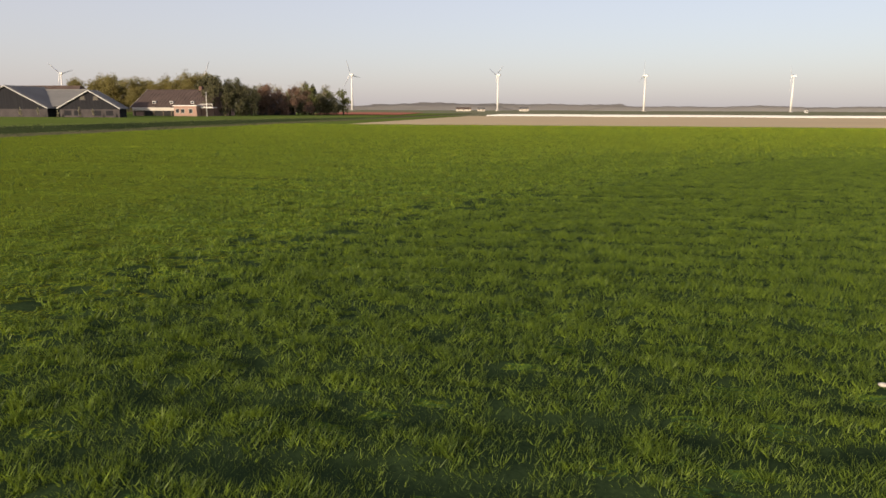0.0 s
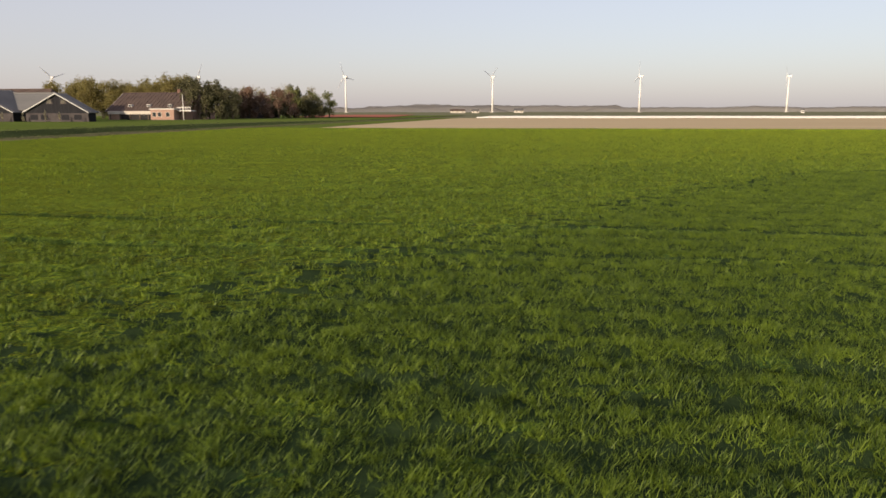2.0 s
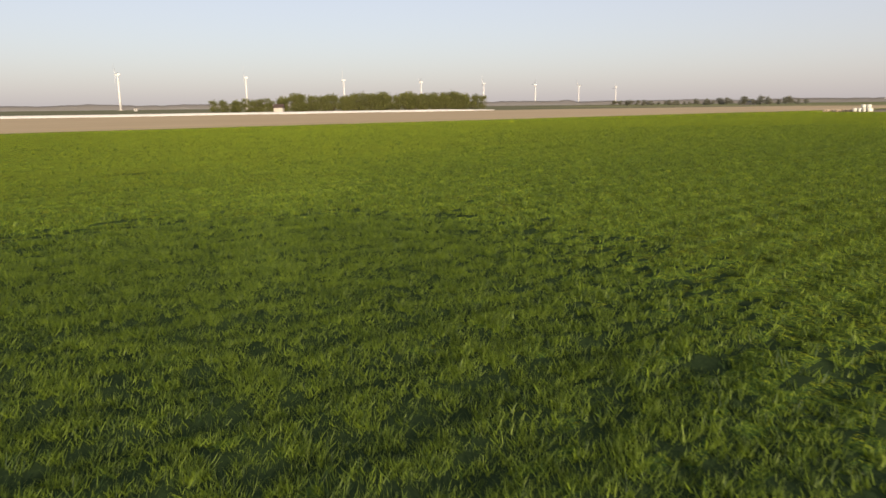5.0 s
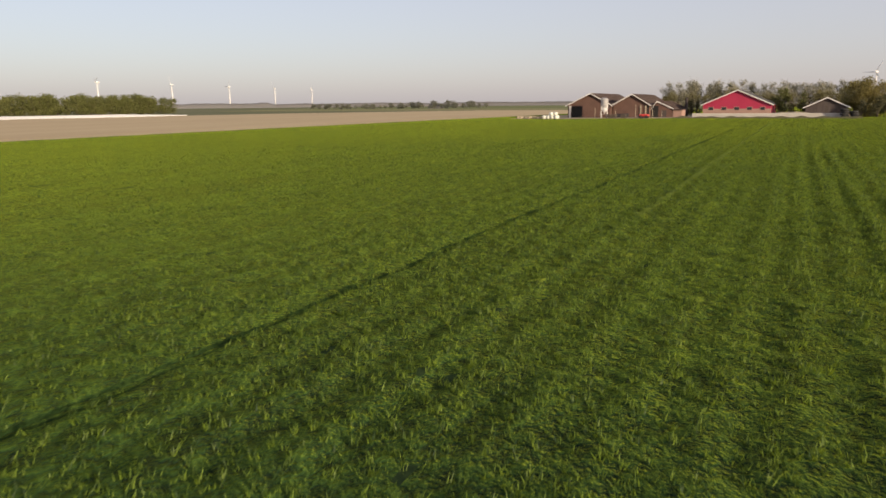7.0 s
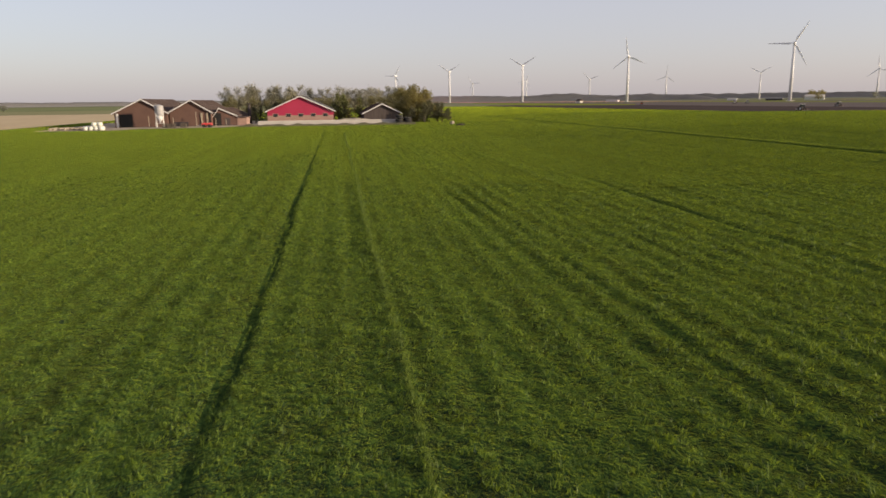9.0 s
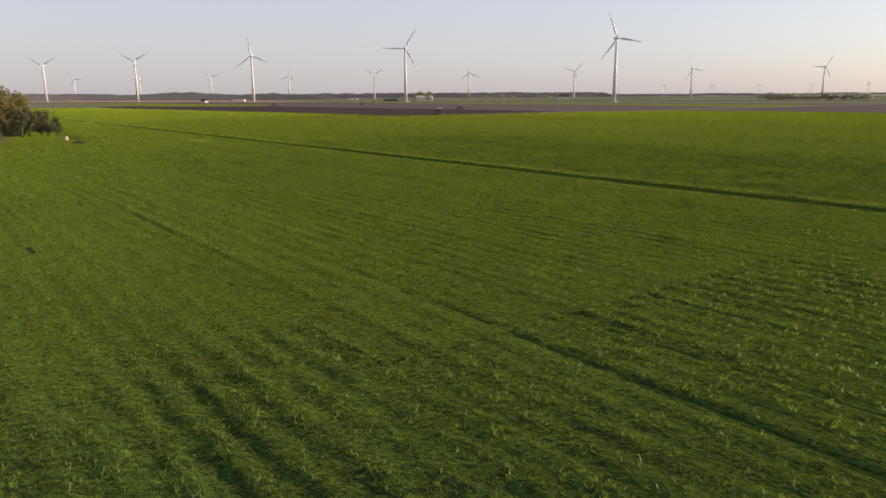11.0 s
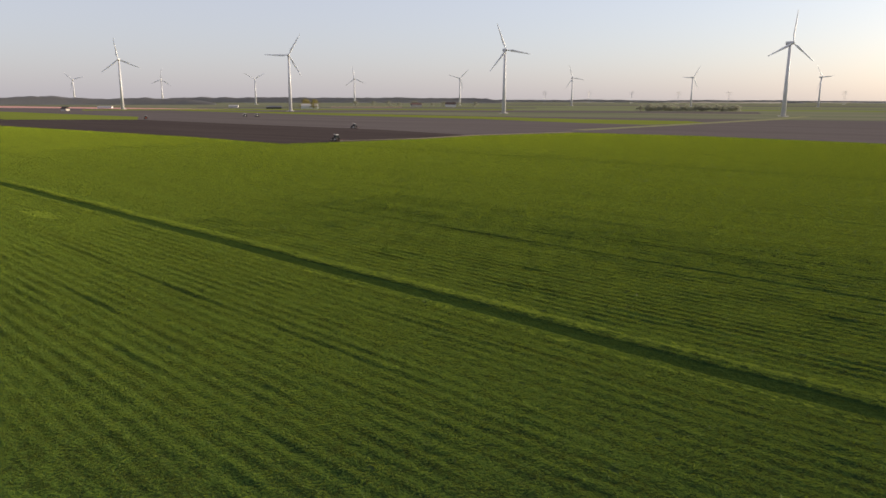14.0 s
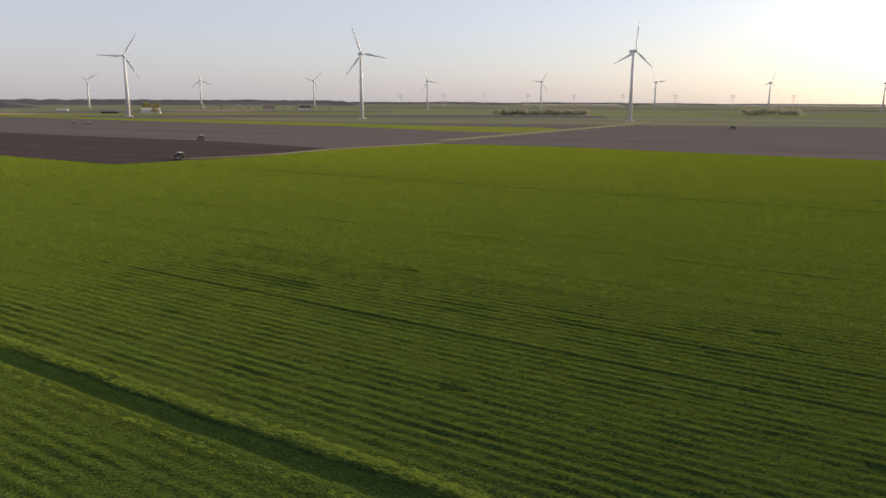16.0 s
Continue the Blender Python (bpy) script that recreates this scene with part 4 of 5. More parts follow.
def crate(s, w, dx):
    t = base("wooden_crate", pose(*fld(s, w), 0, 0, -math.degrees(ROW)), "brown slatted wooden crate in the farmyard", "crate", "crates in the yard")
    for x in (0, dx - 0.08):
        for y in (0, dx - 0.08):
            bm = bmesh.new()
            part("post", box(bm, x, y, 0.06, x + 0.08, y + 0.08, 0.9, 0.01), M_BARK, t)
    for z in (0.1, 0.32, 0.54, 0.76):
        for x0, y0, x1, y1 in ((-0.03, 0, 0, dx), (dx, 0, dx + 0.03, dx), (0, -0.03, dx, 0), (0, dx, dx, dx + 0.03)):
            bm = bmesh.new()
            part("slat", box(bm, x0, y0, z, x1, y1, z + 0.15, 0.005), M_BARK, t)
    return t


for s, w, dx in ((190, 73.6, 1.4), (190.5, 71.4, 1.1), (191, 75.3, 0.9)):
    crate(s, w, dx)
for s, w, h in ((196.5, 70.4, 2.9), (196.8, 69.2, 2.7), (194.0, 66.0, 1.7), (193.2, 63.8, 1.4), (193.0, 79.2, 2.2), (195.5, 74.9, 1.8)):
    pole(s, w, h, 0.09, M_YARD, "yard_post", "pale upright post in the farmyard", "post")
pole(214, 61.3, 4.6, 0.5, M_SHEDWALL, "slurry_tank", "stout dark vertical tank beside the shed", "tank")
bm = bmesh.new()
bmesh.ops.create_icosphere(bm, subdivisions=3, radius=1.0)
for v in bm.verts:
    v.co = Vector((v.co.x * 1.3, v.co.y * 0.8, max(-0.05, v.co.z * 0.35))) * (1 + 0.3 * noise.noise(v.co * 2.5))
ob = part("earth_heap", bm, M_PLOUGH)
ob.matrix_basis = pose(177.5, -12.2, 0.05)
tagged(ob, "small heap of dark earth at the edge of the wheat", "earth heap")

# trailer
t = base("trailer", pose(*fld(190.5, 67.2), 0, 0, -math.degrees(ROW)), "small bright red farm trailer on the yard", "trailer")
bm = bmesh.new()
box(bm, -0.7, -1.0, 0.45, 0.7, 1.0, 0.95, 0.05)
part("body", bm, M_REDPAINT, t)
for y in (-0.55, 0.55):
    for x in (-0.75, 0.75):
        bm = bmesh.new()
        tube(bm, [(x - 0.1, y, 0.35), (x + 0.1, y, 0.35)], [0.35, 0.35], 16)
        part("wheel", bm, M_TYRE, t)
bm = bmesh.new()
tube(bm, [(0, 1.0, 0.6), (0, 1.9, 0.45)], [0.06, 0.05], 6)
part("drawbar", bm, M_STEEL, t)

# stump and pit by the corner
bm = bmesh.new()
tube(bm, [(0, 0, 0), (0, 0, 0.5), (0.05, 0, 0.85)], [0.75, 0.6, 0.5], 12)
for v in bm.verts:
    v.co += Vector((1, 1, 0)) * 0.12 * noise.noise(v.co * 2)
ob = part("tree_stump", bm, M_YARD)
ob.matrix_basis = pose(186.8, -13.5, 0) @ Matrix.Diagonal((0.7, 0.7, 0.8, 1))
tagged(ob, "pale weathered stump at the edge of the wheat", "stump")


# ---------------------------------------------------------------- tractors
def tractor(x, y, heading, paint, label, implement=True):
    size = Matrix.Diagonal((0.78, 0.78, 0.78, 1))
    t = base("tractor", pose(x, y, 0.05, 0, 0, -heading) @ size, label, "tractor", "tractors at work")
    bm = bmesh.new()
    box(bm, -0.45, 0.2, 0.9, 0.45, 2.2, 1.75, 0.1)
    part("bonnet", bm, paint, t)
    bm = bmesh.new()
    box(bm, -0.8, -1.3, 0.9, 0.8, 0.2, 1.6, 0.08)
    part("chassis", bm, paint, t)
    bm = bmesh.new()
    box(bm, -0.75, -1.2, 1.6, 0.75, 0.25, 2.7, 0.12)
    cab = part("cab", bm, M_GLASS, t, "dark glazed cab")
    bm = bmesh.new()
    box(bm, -0.85, -1.3, 2.7, 0.85, 0.35, 2.9, 0.06)
    part("cab_roof", bm, M_TRIM, cab, "pale cab roof")
    for sx in (-1, 1):
        for yy, r, wd in ((-0.9, 0.88, 0.5), (1.7, 0.6, 0.36)):
            bm = bmesh.new()
            tube(bm, [(sx * 0.65, yy, r), (sx * (0.7), yy, r), (sx * (0.65 + wd), yy, r), (sx * (0.7 + wd), yy, r)], [r * 0.9, r, r, r * 0.9], 20)
            wh = part("wheel", bm, M_TYRE, t)
            bm = bmesh.new()
            tube(bm, [(sx * (0.7 + wd), yy, r), (sx * (0.74 + wd), yy, r)], [r * 0.5, r * 0.45], 14)
            part("rim", bm, M_TRIM, wh, "pale wheel rim")
    bm = bmesh.new()
    tube(bm, [(0.3, 1.2, 1.7), (0.3, 1.2, 2.6)], [0.06, 0.05], 8)
    part("exhaust", bm, M_DARK, t)
    if implement:
        p = base("harrow", pose(x, y, 0.05, 0, 0, -heading) @ size @ Matrix.Translation((0, -3.0, 0)), "steel harrow drawn behind a tractor", "harrow", "harrows")
        bm = bmesh.new()
        box(bm, -1.6, -0.8, 0.55, 1.6, 0.6, 0.75, 0.04)
        part("frame", bm, M_BRICK, p, "rust-brown frame")
        bm = bmesh.new()
        tube(bm, [(0, 0.4, 0.7), (0, 1.7, 0.75)], [0.07, 0.07], 6)
        part("drawbar", bm, M_STEEL, p)
        for k in range(9):
            bm = bmesh.new()
            tube(bm, [(-1.5 + 0.37 * k, -0.4, 0.6), (-1.5 + 0.37 * k, -0.5, 0.2), (-1.5 + 0.37 * k, -0.3, 0.0)], [0.05, 0.04, 0.03], 5)
            part("tine", bm, M_STEEL, p)
    return t


M_CREAM = material("cream_paint", [(0.6, 0.57, 0.48), (0.72, 0.68, 0.58)], scale=1.0, rough=0.45)
tractor(244, -160, 100, M_SHEDWALL, "dark brown tractor with a pale cab roof at the wheat's edge")
tractor(308, -243, 100, M_HARROW, "dusty brown tractor on the dark ploughed land")
tractor(520, -275, 110, M_ORANGE, "orange tractor at the far end of the ploughed land")
tractor(521, -361, 100, M_CREAM, "pale tractor on the far bare field", False)
tractor(513, -366, 100, M_CREAM, "second pale tractor on the far bare field", False)
tractor(98, -496, 250, M_TYRE, "dark tractor raising dust on the harrowed field")


bm = bmesh.new()
bmesh.ops.create_icosphere(bm, subdivisions=2, radius=0.03)
for v in bm.verts:
    v.co = Vector((v.co.x * 1.3, v.co.y, v.co.z * 0.6)) * (1 + 0.25 * noise.noise(v.co * 30))
stone = part("stone", bm, M_CONCRETE, smooth=True)
stone.matrix_basis = pose(9.2, 8.5, 0.19)
tagged(stone, "small pale stone lying among the wheat", "stone")

# ---------------------------------------------------------------- far farm buildings
def far_house(x, y, wd, ln, eave, ridge, turn, wall, roof, label):
    t = base("far_building", pose(x, y, 0, 0, 0, turn), label, "building", "far buildings")
    bm = bmesh.new()
    box(bm, -ln / 2, -wd / 2, 0, ln / 2, wd / 2, eave, 0.05)
    part("wall", bm, wall, t)
    bm = bmesh.new()
    a = [bm.verts.new((sx * (ln / 2 + 0.3), yy, z)) for sx in (-1, 1) for yy, z in ((-wd / 2 - 0.4, eave - 0.1), (0, ridge), (wd / 2 + 0.4, eave - 0.1))]
    for f in ((0, 1, 2), (5, 4, 3), (0, 3, 4, 1), (1, 4, 5, 2), (2, 5, 3, 0)):
        bm.faces.new([a[i] for i in f])
    bmesh.ops.recalc_face_normals(bm, faces=bm.faces)
    part("roof", bm, roof, t)
    for k in range(max(2, int(ln / 5))):
        bm = bmesh.new()
        xx = -ln / 2 + ln * (k + 0.5) / max(2, int(ln / 5))
        box(bm, xx - 0.6, -wd / 2 - 0.05, 1.0, xx + 0.6, -wd / 2 + 0.05, 2.2)
        part("window", bm, M_GLASS, t)
    return t


far_house(864, -408, 6, 6.5, 2.4, 4.6, 20, M_CONCRETE, M_ROOFBROWN, "small white house far across the fields")
far_house(1016, -546, 5, 20, 2.2, 3.2, 30, M_TRIM, M_CONCRETE, "low white farm shed far across the fields")
far_house(994, -747, 6, 14, 2.2, 3.4, 40, M_TRIM, M_CONCRETE, "low pale farm shed far across the fields")
far_house(822, -672, 9, 20, 2.2, 4.0, 42, M_GREYWALL, M_ROOFGREY, "long blue-grey farm shed beside a far farm")
far_house(774, -691, 12, 22, 4.5, 7.0, 42, M_TRIM, M_CONCRETE, "wide pale farm shed far across the fields")
far_house(841, -1026, 12, 18, 3.5, 7.0, 50, M_CONCRETE, M_BRICK, "far farm with a reddish roof")
far_house(790, -1060, 10, 18, 4, 8.0, 50, M_TRIM, M_ROOFBROWN, "far white farmhouse among trees")
far_house(27, 900, 7, 18, 2.6, 4.8, 0, M_CONCRETE, M_ROOFBROWN, "white farmhouse far beyond the tulips")
far_house(49, 905, 6, 9, 2.6, 4.6, 0, M_CONCRETE, M_ROOFDARK, "white cottage far beyond the tulips")
far_house(112, 994, 8, 12, 3, 6.0, 0, M_CONCRETE, M_ROOFDARK, "small pale building far beyond the fields")
far_house(404, 804, 3, 3, 3, 4.0, 0, M_TRIM, M_ROOFDARK, "small white hut far beyond the fields")
far_house(703, 244, 8, 13, 2.5, 4.8, 70, M_CONCRETE, M_ROOFDARK, "far pale farmhouse among trees")
grove([(695 + random.uniform(-10, 25), 232 - 9 * i, 1.0) for i in range(-6, 4)] + [(690 + random.uniform(-6, 6), 330 - 5.5 * i, 0.62) for i in range(26)], 7, 5, L_HEDGE, 400, 0.9, "tree of a far farmstead, greyed as by haze", low=0.0, group="far farm trees")
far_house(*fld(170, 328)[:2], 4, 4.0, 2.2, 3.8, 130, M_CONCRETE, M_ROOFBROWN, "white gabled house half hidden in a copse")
grove([(636 + 2.1 * i + random.uniform(-3, 3), 342 - 4.4 * i, 0.8) for i in range(7)] + [(657, 299, 0.95), (660, 295, 0.85)], 6.5, 5.0, L_HEDGE, 420, 0.9, "low bush of a far hedge, greyed as by haze", low=0.0, group="far hedge bushes")
grove([(800 + 20 * i, -720 - 18 * i + random.uniform(-8, 8), 1.0) for i in range(-2, 7)], 12, 7, L_OLIVE, 400, 1.1, "olive tree beside a far farm", low=0.0, group="far farm trees")
grove([(860 - 24 * i, -1050 - 12 * i + random.uniform(-8, 8), 1.0) for i in range(-4, 5)], 9, 7, L_HEDGE, 400, 1.1, "dark tree beside a far farm", low=0.0, group="far farm trees")

# ---------------------------------------------------------------- power pylons
def pylon(x, y, h, turn):
    t = base("pylon", pose(x, y, 0, 0, 0, turn), "grey lattice power pylon far on the plain", "pylon", "power pylons")
    for sx in (-1, 1):
        for sy in (-1, 1):
            bm = bmesh.new()
            tube(bm, [(sx * 3.2, sy * 3.2, 0), (sx * 1.0, sy * 1.0, h * 0.7), (sx * 0.3, sy * 0.3, h)], [0.3, 0.25, 0.15], 5)
            part("leg", bm, M_STEEL, t)
    for k in range(5):
        z0, z1 = h * 0.14 * k, h * 0.14 * (k + 1)
        r0, r1 = 3.2 - 2.2 * z0 / (h * 0.7), 3.2 - 2.2 * z1 / (h * 0.7)
        for q in (-1, 1):
            bm = bmesh.new()
            tube(bm, [(-r0, q * r0, z0), (r1, q * r1, z1)], [0.12, 0.12], 4)
            part("brace", bm, M_STEEL, t)
    for z, wd in ((h * 0.72, 8), (h * 0.86, 10)):
        bm = bmesh.new()
        tube(bm, [(-wd, 0, z), (0, 0, z + 0.8), (wd, 0, z)], [0.2, 0.6, 0.2], 5)
        part("crossarm", bm, M_STEEL, t)


for az in (154.0, 157.4, 160.6, 164.0, 167.5, 171.2, 175.0, 179.0, 183.0):
    pylon(2300 * math.sin(radians(az)) + 80, 2300 * math.cos(radians(az)) + 15, 40, -az)

# ---------------------------------------------------------------- the ditch bank on the west side
bm = bmesh.new()
prof = [(-230, 0.3), (-105, 0.3), (-67, 0.36), (-46.6, 0.5), (-45.2, 0.56), (-43.7, 0.03), (-40, 0.09), (-37.3, 0.07)]
ws = [-200 + 7.5 * i for i in range(80)]
rings = [[bm.verts.new((s + (0.7 * noise.noise(Vector((w * 0.07, s, 1))) if -60 < s < -38 else 0), w, z * (1.0 if w < 110 else max(0.3, 1 - (w - 110) / 120)) + (0.09 * noise.noise(Vector((w * 0.3, s, 7))) if -60 < s < -38 else 0))) for s, z in prof] for w in ws]
for a, b in zip(rings, rings[1:]):
    for k in range(len(prof) - 1):
        f = bm.faces.new((a[k], a[k + 1], b[k + 1], b[k]))
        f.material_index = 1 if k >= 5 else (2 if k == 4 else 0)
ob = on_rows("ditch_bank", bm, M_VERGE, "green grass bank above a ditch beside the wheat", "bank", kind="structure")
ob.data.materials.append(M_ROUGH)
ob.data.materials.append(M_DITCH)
vs, fs = [], []
for i in range(16000):
    s, w = random.uniform(-52, -37.6), random.uniform(35, 190)
    z = float(np.interp(s, [p[0] for p in prof], [p[1] for p in prof])) * (1.0 if w < 110 else max(0.3, 1 - (w - 110) / 120))
    k = 0.6 + 0.5 * noise.noise(Vector((s * 0.5, w * 0.25, 3)))
    if k < random.random() * 0.9:
        continue
    hgt, wid, ln = random.uniform(0.08, 0.26) * k, random.uniform(0.03, 0.07), random.uniform(-0.12, 0.12)
    a = random.uniform(0, math.pi)
    b = len(vs)
    vs += [fld(s - wid * math.cos(a), w - wid * math.sin(a), z - 0.03), fld(s + wid * math.cos(a), w + wid * math.sin(a), z - 0.03), fld(s + ln, w + ln * 0.7, z + hgt)]
    fs.append((b, b + 1, b + 2))
tagged(from_lists("bank_grass", vs, fs, L_BANK), "tussocky grey-green grass on the ditch bank", "grass", kind="stuff")


# ---------------------------------------------------------------- the wheat
TRACKS = [(-5.75, 1.65), (42.87, 0.28), (25.8, 0.32), (23.05, 0.26), (-111.6, 0.9), (-61.0, 0.3), (-22.7, 0.2), (-33.0, 0.2), (-80.0, 0.3)]
SOUTH_X = [-60, 78, 155, 206, 227, 230, 240, 249, 305, 565, 620]
SOUTH_Y = [-232, -253, -270, -269, -221, -191, -162, -141, -150, -167, -170]


HOLES = [(108.8, -35.3, 0.5), (114.8, -50.5, 0.4), (90.6, -54.4, 0.45), (124, -62, 0.3), (97, -70, 0.3), (136, -41, 0.3), (86, -34, 0.3)]
SEAMS = []
_w = -112.0
while _w < 38:
    SEAMS.append((_w, random.uniform(0.22, 0.5), random.uniform(-60, 120), random.uniform(150, 320), random.uniform(0.15, 1.0) ** 1.5))
    _w += random.uniform(0.6, 1.9)


def dist_to_line(p, line):
    best = np.full(len(p), 1e9)
    for a, b in zip(line, line[1:]):
        ab = b - a
        t = np.clip(((p - a) @ ab) / (ab @ ab), 0, 1)
        best = np.minimum(best, np.hypot(*(p - a - t[:, None] * ab).T))
    return best


rng = np.random.default_rng(5)


def wave(s, w, seed):
    """A smooth uneven pattern, drawn out along the rows."""
    r = np.random.default_rng(seed)
    v = np.zeros(len(s))
    for k in range(14):
        fs, fw, ph = r.normal(0, 0.05), r.normal(0, 2.4), r.uniform(0, 6.28)
        v += np.sin(s * fs + w * fw + ph)
    return v / 5.3


def clump(s, w, seed, f):
    r = np.random.default_rng(seed)
    v = np.zeros(len(s))
    for k in range(16):
        a, q, ph = r.uniform(0, 6.28), r.uniform(0.6, 1.6) * f, r.uniform(0, 6.28)
        v += np.sin((s * np.cos(a) + w * np.sin(a)) * q + ph)
    return v / 5.6


def crop_height(s, w, fine=1.0):
    """Height of the closed crop at places along and across the rows; also how pale and how thin it stands."""
    h = 0.105 + 0.014 * np.maximum(fine, 0.25) * wave(s, w, 3) + 0.012 * clump(s, w, 8, 3.2) + 0.012 * clump(s, w, 9, 0.7) + fine * 0.026 * clump(s * 0.75, w, 31, 10.0)
    h += fine * np.where(w < -8, 0.032, np.where(w < 20, 0.025, 0.019)) * np.cos(w * 6.76 + 0.5 * np.sin(s * 0.05) + 0.6 * wave(s, w * 0.2, 17)) * np.clip(0.85 + 0.35 * clump(s * 0.6, w, 23, 1.1), 0.3, 1.3)
    pale = np.zeros(len(s))
    thin = np.zeros(len(s))
    ragged = 0.06 * clump(s, w, 12, 2.2)
    for tw, wd in TRACKS:
        if wd < 0.5 and np.max(fine) < 0.1:
            continue
        c = tw + 0.07 * np.sin(s * 0.21 + tw) + 0.03 * np.sin(s * 0.83) + (0.034 * (s - 175) if tw < -100 else 0) - (0.008 * np.maximum(s - 35, 0) if 25 < tw < 27 else 0)
        grown = np.clip((s - 70) / 14, 0, 1) * (0.85 if 22 < tw < 24 else 0.5) if 22 < tw < 27 else 0.0
        thin = np.maximum(thin, np.clip((wd / 2 + 0.1 + ragged - np.abs(w - c)) / 0.22, 0, 1) * (1 - grown))
    broken = np.clip(0.6 + 0.9 * clump(s * 0.3, w, 21, 1.3), 0, 1.4)
    for tw, wd, s0, s1, deep in SEAMS:
        if np.max(fine) < 0.1 or 38.2 < tw < 41.2:
            continue
        at = np.abs(w - tw) < 1.2
        sa_, wa = s[at], w[at]
        c = tw + 0.1 * np.sin(sa_ * 0.07 + tw)
        fade = deep * np.clip((sa_ - s0) / 12, 0, 1) * np.clip((s1 - sa_) / 12, 0, 1) * broken[at]
        h[at] -= (0.034 if tw < -7 else 0.03) * fade * np.exp(-((wa - c) / (wd * 0.4)) ** 2)
        h[at] += 0.03 * fade * np.exp(-((wa - c + wd * 0.9) / (wd * 0.5)) ** 2)
    for hx, hy, hr in HOLES:
        hs, hw = hx * UC - hy * US, hx * US + hy * UC
        thin = np.maximum(thin, (((s - hs) / 1.7) ** 2 + ((w - hw) / 0.75) ** 2 < hr) * 1.0)
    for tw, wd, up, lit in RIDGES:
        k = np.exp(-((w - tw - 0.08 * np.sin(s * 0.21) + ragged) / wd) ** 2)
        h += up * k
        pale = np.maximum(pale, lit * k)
    for px, py, ls, lw in PATCHES:
        hs, hw = px * UC - py * US, px * US + py * UC
        pale = np.maximum(pale, 1.3 * np.exp(-((s - hs) / ls) ** 2 - ((w - hw) / lw) ** 2))
    h = h * (1 - thin) + 0.05 * thin
    return h, pale, thin


def in_field(s, w):
    x, y = s * UC + w * US, -s * US + w * UC
    return (s > -37) & (w < 108.8) & (y > np.interp(x, SOUTH_X, SOUTH_Y)) & ~((s > 187) & (w > 14)) & ~((s > 179) & (w > 62)) & (s < 590)


# taller, paler row lines, their lit look put into the colour; pale patches
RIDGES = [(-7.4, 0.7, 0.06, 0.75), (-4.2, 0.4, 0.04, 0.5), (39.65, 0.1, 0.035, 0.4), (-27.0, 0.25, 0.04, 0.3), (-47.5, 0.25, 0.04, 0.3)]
PATCHES = [(171, -27, 4.5, 1.2), (266, -47, 8, 1.5), (160, -33, 3, 0.6)]


FLIGHT = [(6, 9), (9, 15), (16, 24), (24, 32)]
RISE = FLIGHT + [(34, 35), (46, 34), (58, 29)]


def raw_mesh(name, co, loops, sizes):
    me = bpy.data.meshes.new(name)
    me.vertices.add(len(co))
    me.vertices.foreach_set("co", co.astype(np.float32).ravel())
    me.loops.add(len(loops))
    me.loops.foreach_set("vertex_index", loops.astype(np.int32))
    me.polygons.add(len(sizes))
    me.polygons.foreach_set("loop_start", np.concatenate([[0], np.cumsum(sizes)[:-1]]).astype(np.int32))
    me.update(calc_edges=True)
    return me


def canopy_sheet(name, s0, s1, ds, w0, w1, dw, gap=None, gap2=None, fine=1.0, low=0.0):
    """The closed leaf cover of the field as a relief."""
    ss, ws = np.arange(s0, s1 + ds * 0.5, ds), np.arange(w0, w1 + dw * 0.5, dw)
    S, W = np.meshgrid(ss, ws, indexing="ij")
    s, w = S.ravel(), W.ravel()
    s = s + rng.uniform(-0.15, 0.15, len(s)) * ds
    rim = np.minimum(np.minimum(s - s0, s1 - s), np.minimum(w - w0, w1 - w))
    if fine > 0.9:
        fine = 0.4 + 0.6 * np.clip(rim / 5, 0, 1)
    h, pale, thin = crop_height(s, w, fine)
    co = np.stack([s * UC + w * US, -s * US + w * UC, h - (0.007 if ds > 1 else 0.0) - low * np.clip(rim / 5 - 0.2, 0, 1)], 1)
    ns, nw = len(ss), len(ws)
    idx = np.arange(ns * nw).reshape(ns, nw)
    q = np.stack([idx[:-1, :-1], idx[1:, :-1], idx[1:, 1:], idx[:-1, 1:]], -1).reshape(-1, 4)
    ok = in_field(s[q].mean(1), w[q].mean(1))
    for gap in [v for v in (gap, gap2) if v]:
        qs, qw = S.ravel()[q].mean(1), W.ravel()[q].mean(1)
        ok &= ~((qs > gap[0]) & (qs < gap[1]) & (qw > gap[2]) & (qw < gap[3]))
    q = q[ok]
    me = raw_mesh(name, co, q.ravel(), np.full(len(q), 4))
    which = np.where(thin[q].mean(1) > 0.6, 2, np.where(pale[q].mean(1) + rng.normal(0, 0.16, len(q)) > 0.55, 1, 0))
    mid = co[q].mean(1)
    # near the flight line, faces of the shade-darkened soil between plants
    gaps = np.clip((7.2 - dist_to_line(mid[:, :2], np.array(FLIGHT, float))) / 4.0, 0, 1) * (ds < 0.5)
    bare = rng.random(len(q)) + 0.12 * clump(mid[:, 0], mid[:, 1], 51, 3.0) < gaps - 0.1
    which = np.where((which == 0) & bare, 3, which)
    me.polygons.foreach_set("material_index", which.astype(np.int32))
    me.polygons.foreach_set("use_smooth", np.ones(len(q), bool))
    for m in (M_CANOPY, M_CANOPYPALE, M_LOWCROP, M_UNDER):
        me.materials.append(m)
    return tagged(new(name, me), "closed green cover of young wheat in rows with dark wheel tracks", "wheat", kind="stuff")


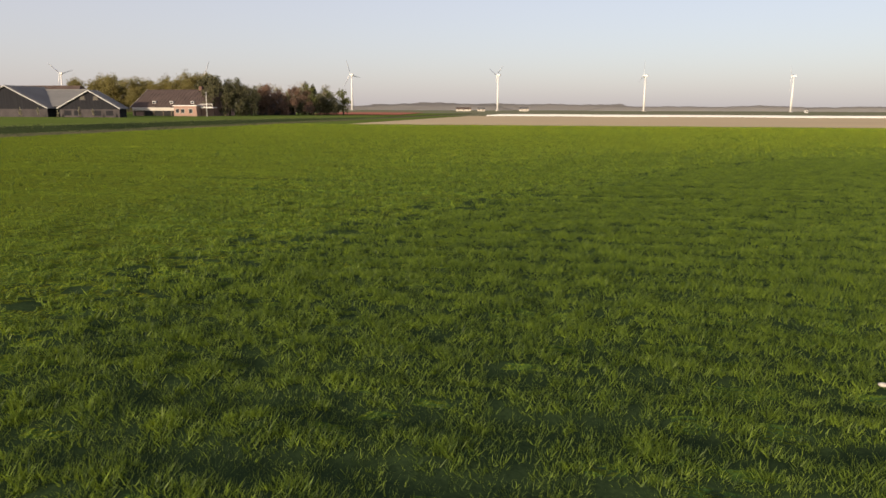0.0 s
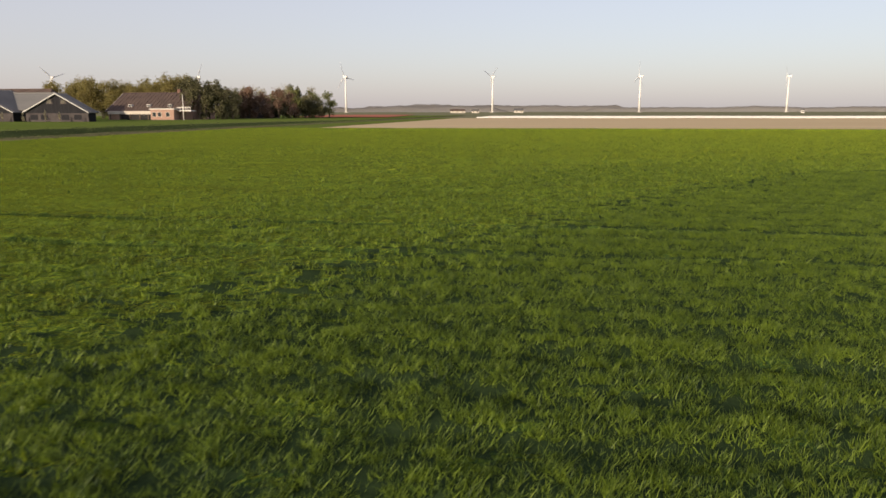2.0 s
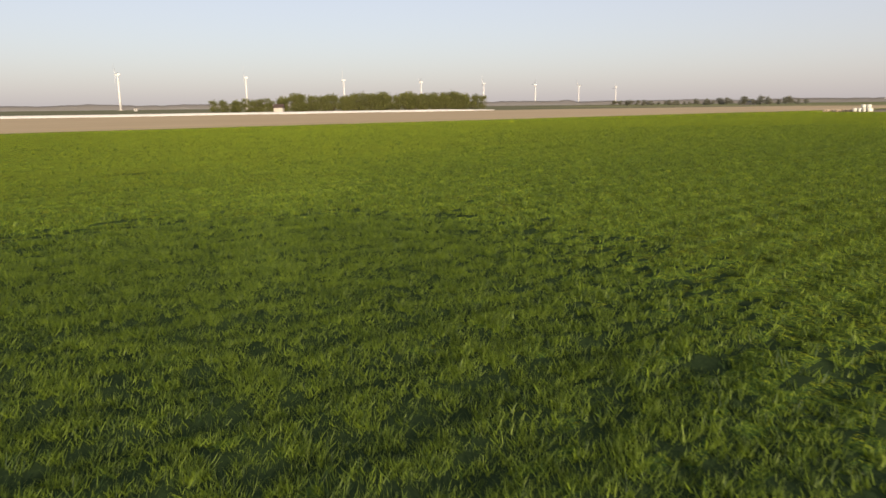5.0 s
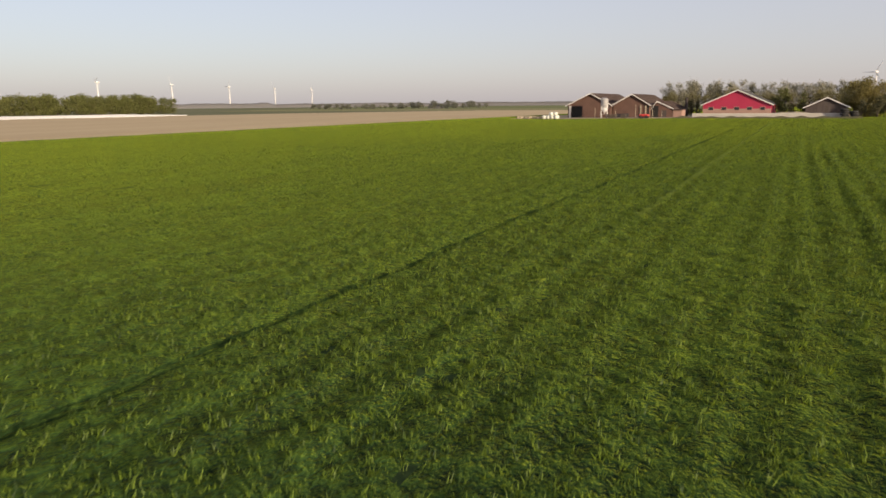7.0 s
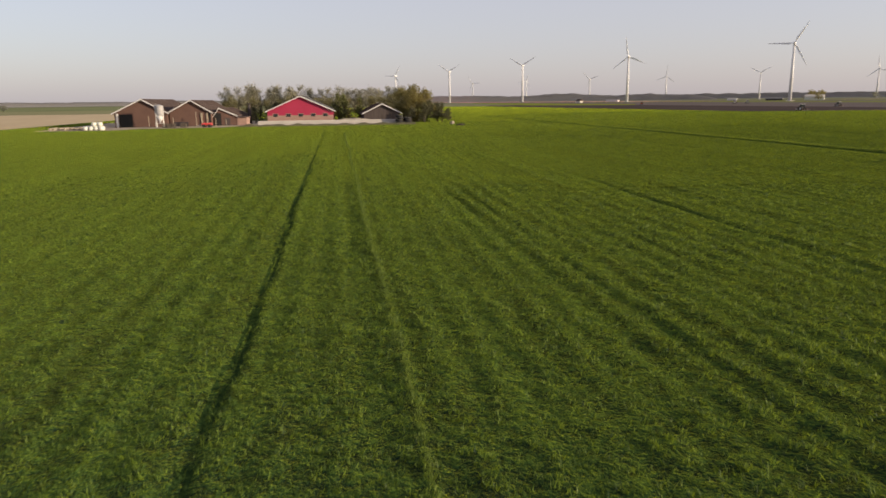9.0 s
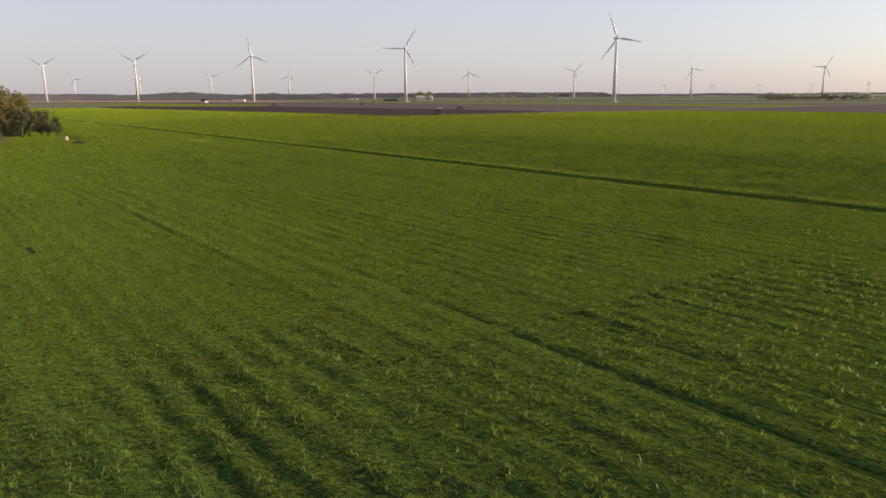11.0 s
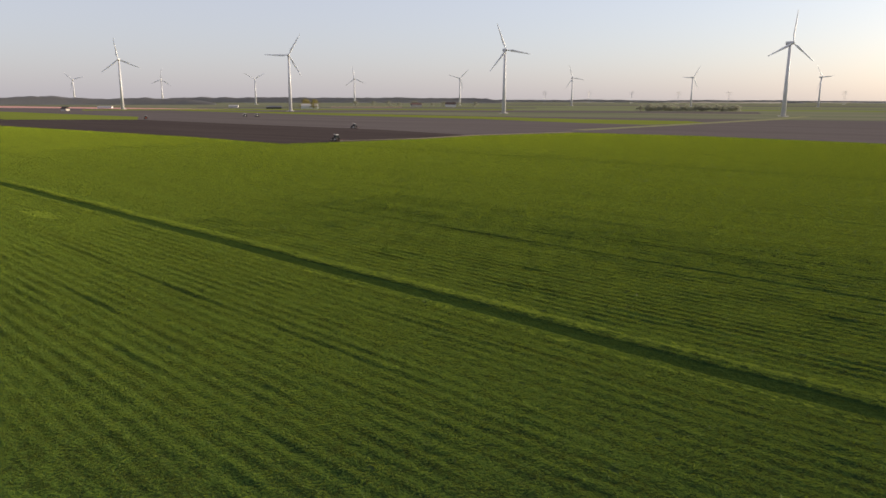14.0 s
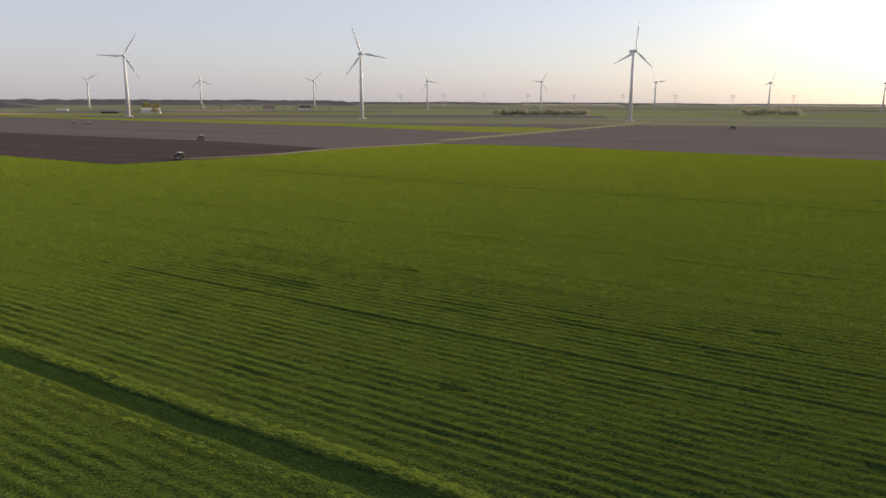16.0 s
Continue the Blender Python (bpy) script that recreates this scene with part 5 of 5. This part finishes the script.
def wheat(name, line, hole, near, far, per_m2, blades, height, width, spread, tuft, row=1.0, leaf=None, strip=None):
    """Wheat plants standing between near and far metres from a line, or in one strip along the rows."""
    if strip:
        s = rng.uniform(near, far, int((far - near) * per_m2))
        w = strip + rng.normal(0, 0.05, len(s)) + 0.04 * np.sin(s * 0.21)
    else:
        line = np.array(line, float)
        lo, hi = line.min(0) - far, line.max(0) + far
        n = int((hi - lo).prod() * per_m2)
        p = lo + rng.random((n, 2)) * (hi - lo)
        d = dist_to_line(p, line)
        d_in = dist_to_line(p, np.array(hole, float))
        soft = rng.random(n) * (far - near) * 0.4
        p = p[(d_in > near - rng.random(n) * 2.0) & (d < far - soft)]
        s, w = p[:, 0] * UC - p[:, 1] * US, p[:, 0] * US + p[:, 1] * UC
        w = np.round(w / 0.125) * 0.125 + rng.normal(0, 0.03, len(w))
    h, pale, thin = crop_height(s, w)
    vig = np.clip(row * (h - 0.105) / 0.08 + 0.6 * clump(s, w, 41, tuft), -1.2, 1.2)
    keep = in_field(s, w) & (rng.random(len(s)) > thin * 0.92) & (rng.random(len(s)) < 0.7 + 0.33 * vig)
    s, w, h, vig = s[keep], w[keep], h[keep], vig[keep]
    n = len(s)
    hh = height * np.clip(0.95 + 0.35 * vig + rng.normal(0, 0.14, n), 0.4, 1.7)
    s, w, hh, h = (np.repeat(v, blades) for v in (s, w, hh, h))
    m = len(s)
    hh = hh * rng.uniform(0.5, 1.15, m)
    a = rng.uniform(0, 2 * np.pi, m)
    lean = spread * rng.uniform(0.3, 1.3, m)
    s = s + rng.normal(0, spread * 0.3, m)
    w = w + rng.normal(0, spread * 0.3, m)
    bx, by = s * UC + w * US, -s * US + w * UC
    dx, dy = np.cos(a), np.sin(a)
    ta = a + np.pi / 2 + rng.normal(0, 0.7, m)
    wid = width * rng.uniform(0.7, 1.3, m)
    px, py = np.cos(ta) * wid * 0.5, np.sin(ta) * wid * 0.5
    z0 = h - 0.06
    tip = z0 + 0.06 + hh * rng.uniform(0.45, 1.0, m)
    co = np.stack([np.stack([bx - px, by - py, z0], 1), np.stack([bx + px, by + py, z0 + hh * 0.2], 1), np.stack([bx + dx * lean, by + dy * lean, tip], 1)], 1).reshape(-1, 3)
    me = raw_mesh(name, co, np.arange(m * 3), np.full(m, 3))
    me.materials.append(leaf or L_WHEAT)
    return tagged(new(name, me), "dense young green wheat in drilled rows", "wheat", kind="stuff")


L_WHEAT = leafy("wheat_leaves", (0.026, 0.055, 0.018), (0.18, 0.258, 0.031), rough=0.5, through_light=0.46, scale=2.2, spec=0.25, island=0.4, warm=(1.35, 1.2, 0.4))
canopy_sheet("wheat_canopy", -36.9, 250, 1.6, -75, 50.1, 0.2, gap=(-5.0, 79.0, 6.5, 48.6), gap2=(76.5, 157.0, -43.6, 28.6), fine=0.4)
canopy_sheet("wheat_canopy", 74, 160, 0.4, -45, 29.7, 0.145)
canopy_sheet("wheat_canopy", -7.5, 81.5, 0.32, 5.3, 49.8, 0.125, low=0.035)
canopy_sheet("wheat_canopy", -36.9, 250, 2.5, -215, -75, 0.7, gap=(-40, 260, -121, -106), fine=0.0)
canopy_sheet("wheat_canopy", -36.9, 250, 1.2, -121.2, -105.6, 0.15, fine=0.3)
canopy_sheet("wheat_canopy", -36.9, 190, 1.8, 50, 108.6, 0.26)
canopy_sheet("wheat_canopy", 250, 590, 5, -75, 14, 0.7, fine=0.0)
CLIMB = [(72, 22), (85, 5), (98, -12), (110, -32)]
wheat("wheat", FLIGHT, FLIGHT, 0, 5.4, 290, 11, 0.052, 0.0085, 0.074, 24.0)
wheat("wheat_middle", RISE, FLIGHT, 4.2, 14, 56, 6, 0.068, 0.018, 0.07, 12.0)
wheat("wheat_far", RISE, RISE, 12, 42, 6, 4, 0.1, 0.026, 0.11, 6.0, row=1.8)
wheat("wheat_far", CLIMB, RISE, 12, 36, 13, 4, 0.085, 0.029, 0.1, 6.0, row=2.2)
wheat("wheat_far", [(140, -48), (132, -80), (215, -105)], CLIMB, 26, 72, 3.4, 4, 0.12, 0.05, 0.12, 3.0, row=1.8)
L_PALEWHEAT = leafy("pale_wheat_leaves", (0.06, 0.1, 0.022), (0.215, 0.275, 0.038), rough=0.5, through_light=0.4, scale=2.2, spec=0.2, island=0.4)
wheat("pale_wheat_line", None, None, 44, 150, 42, 5, 0.07, 0.013, 0.06, 12.0, leaf=L_PALEWHEAT, strip=39.65)
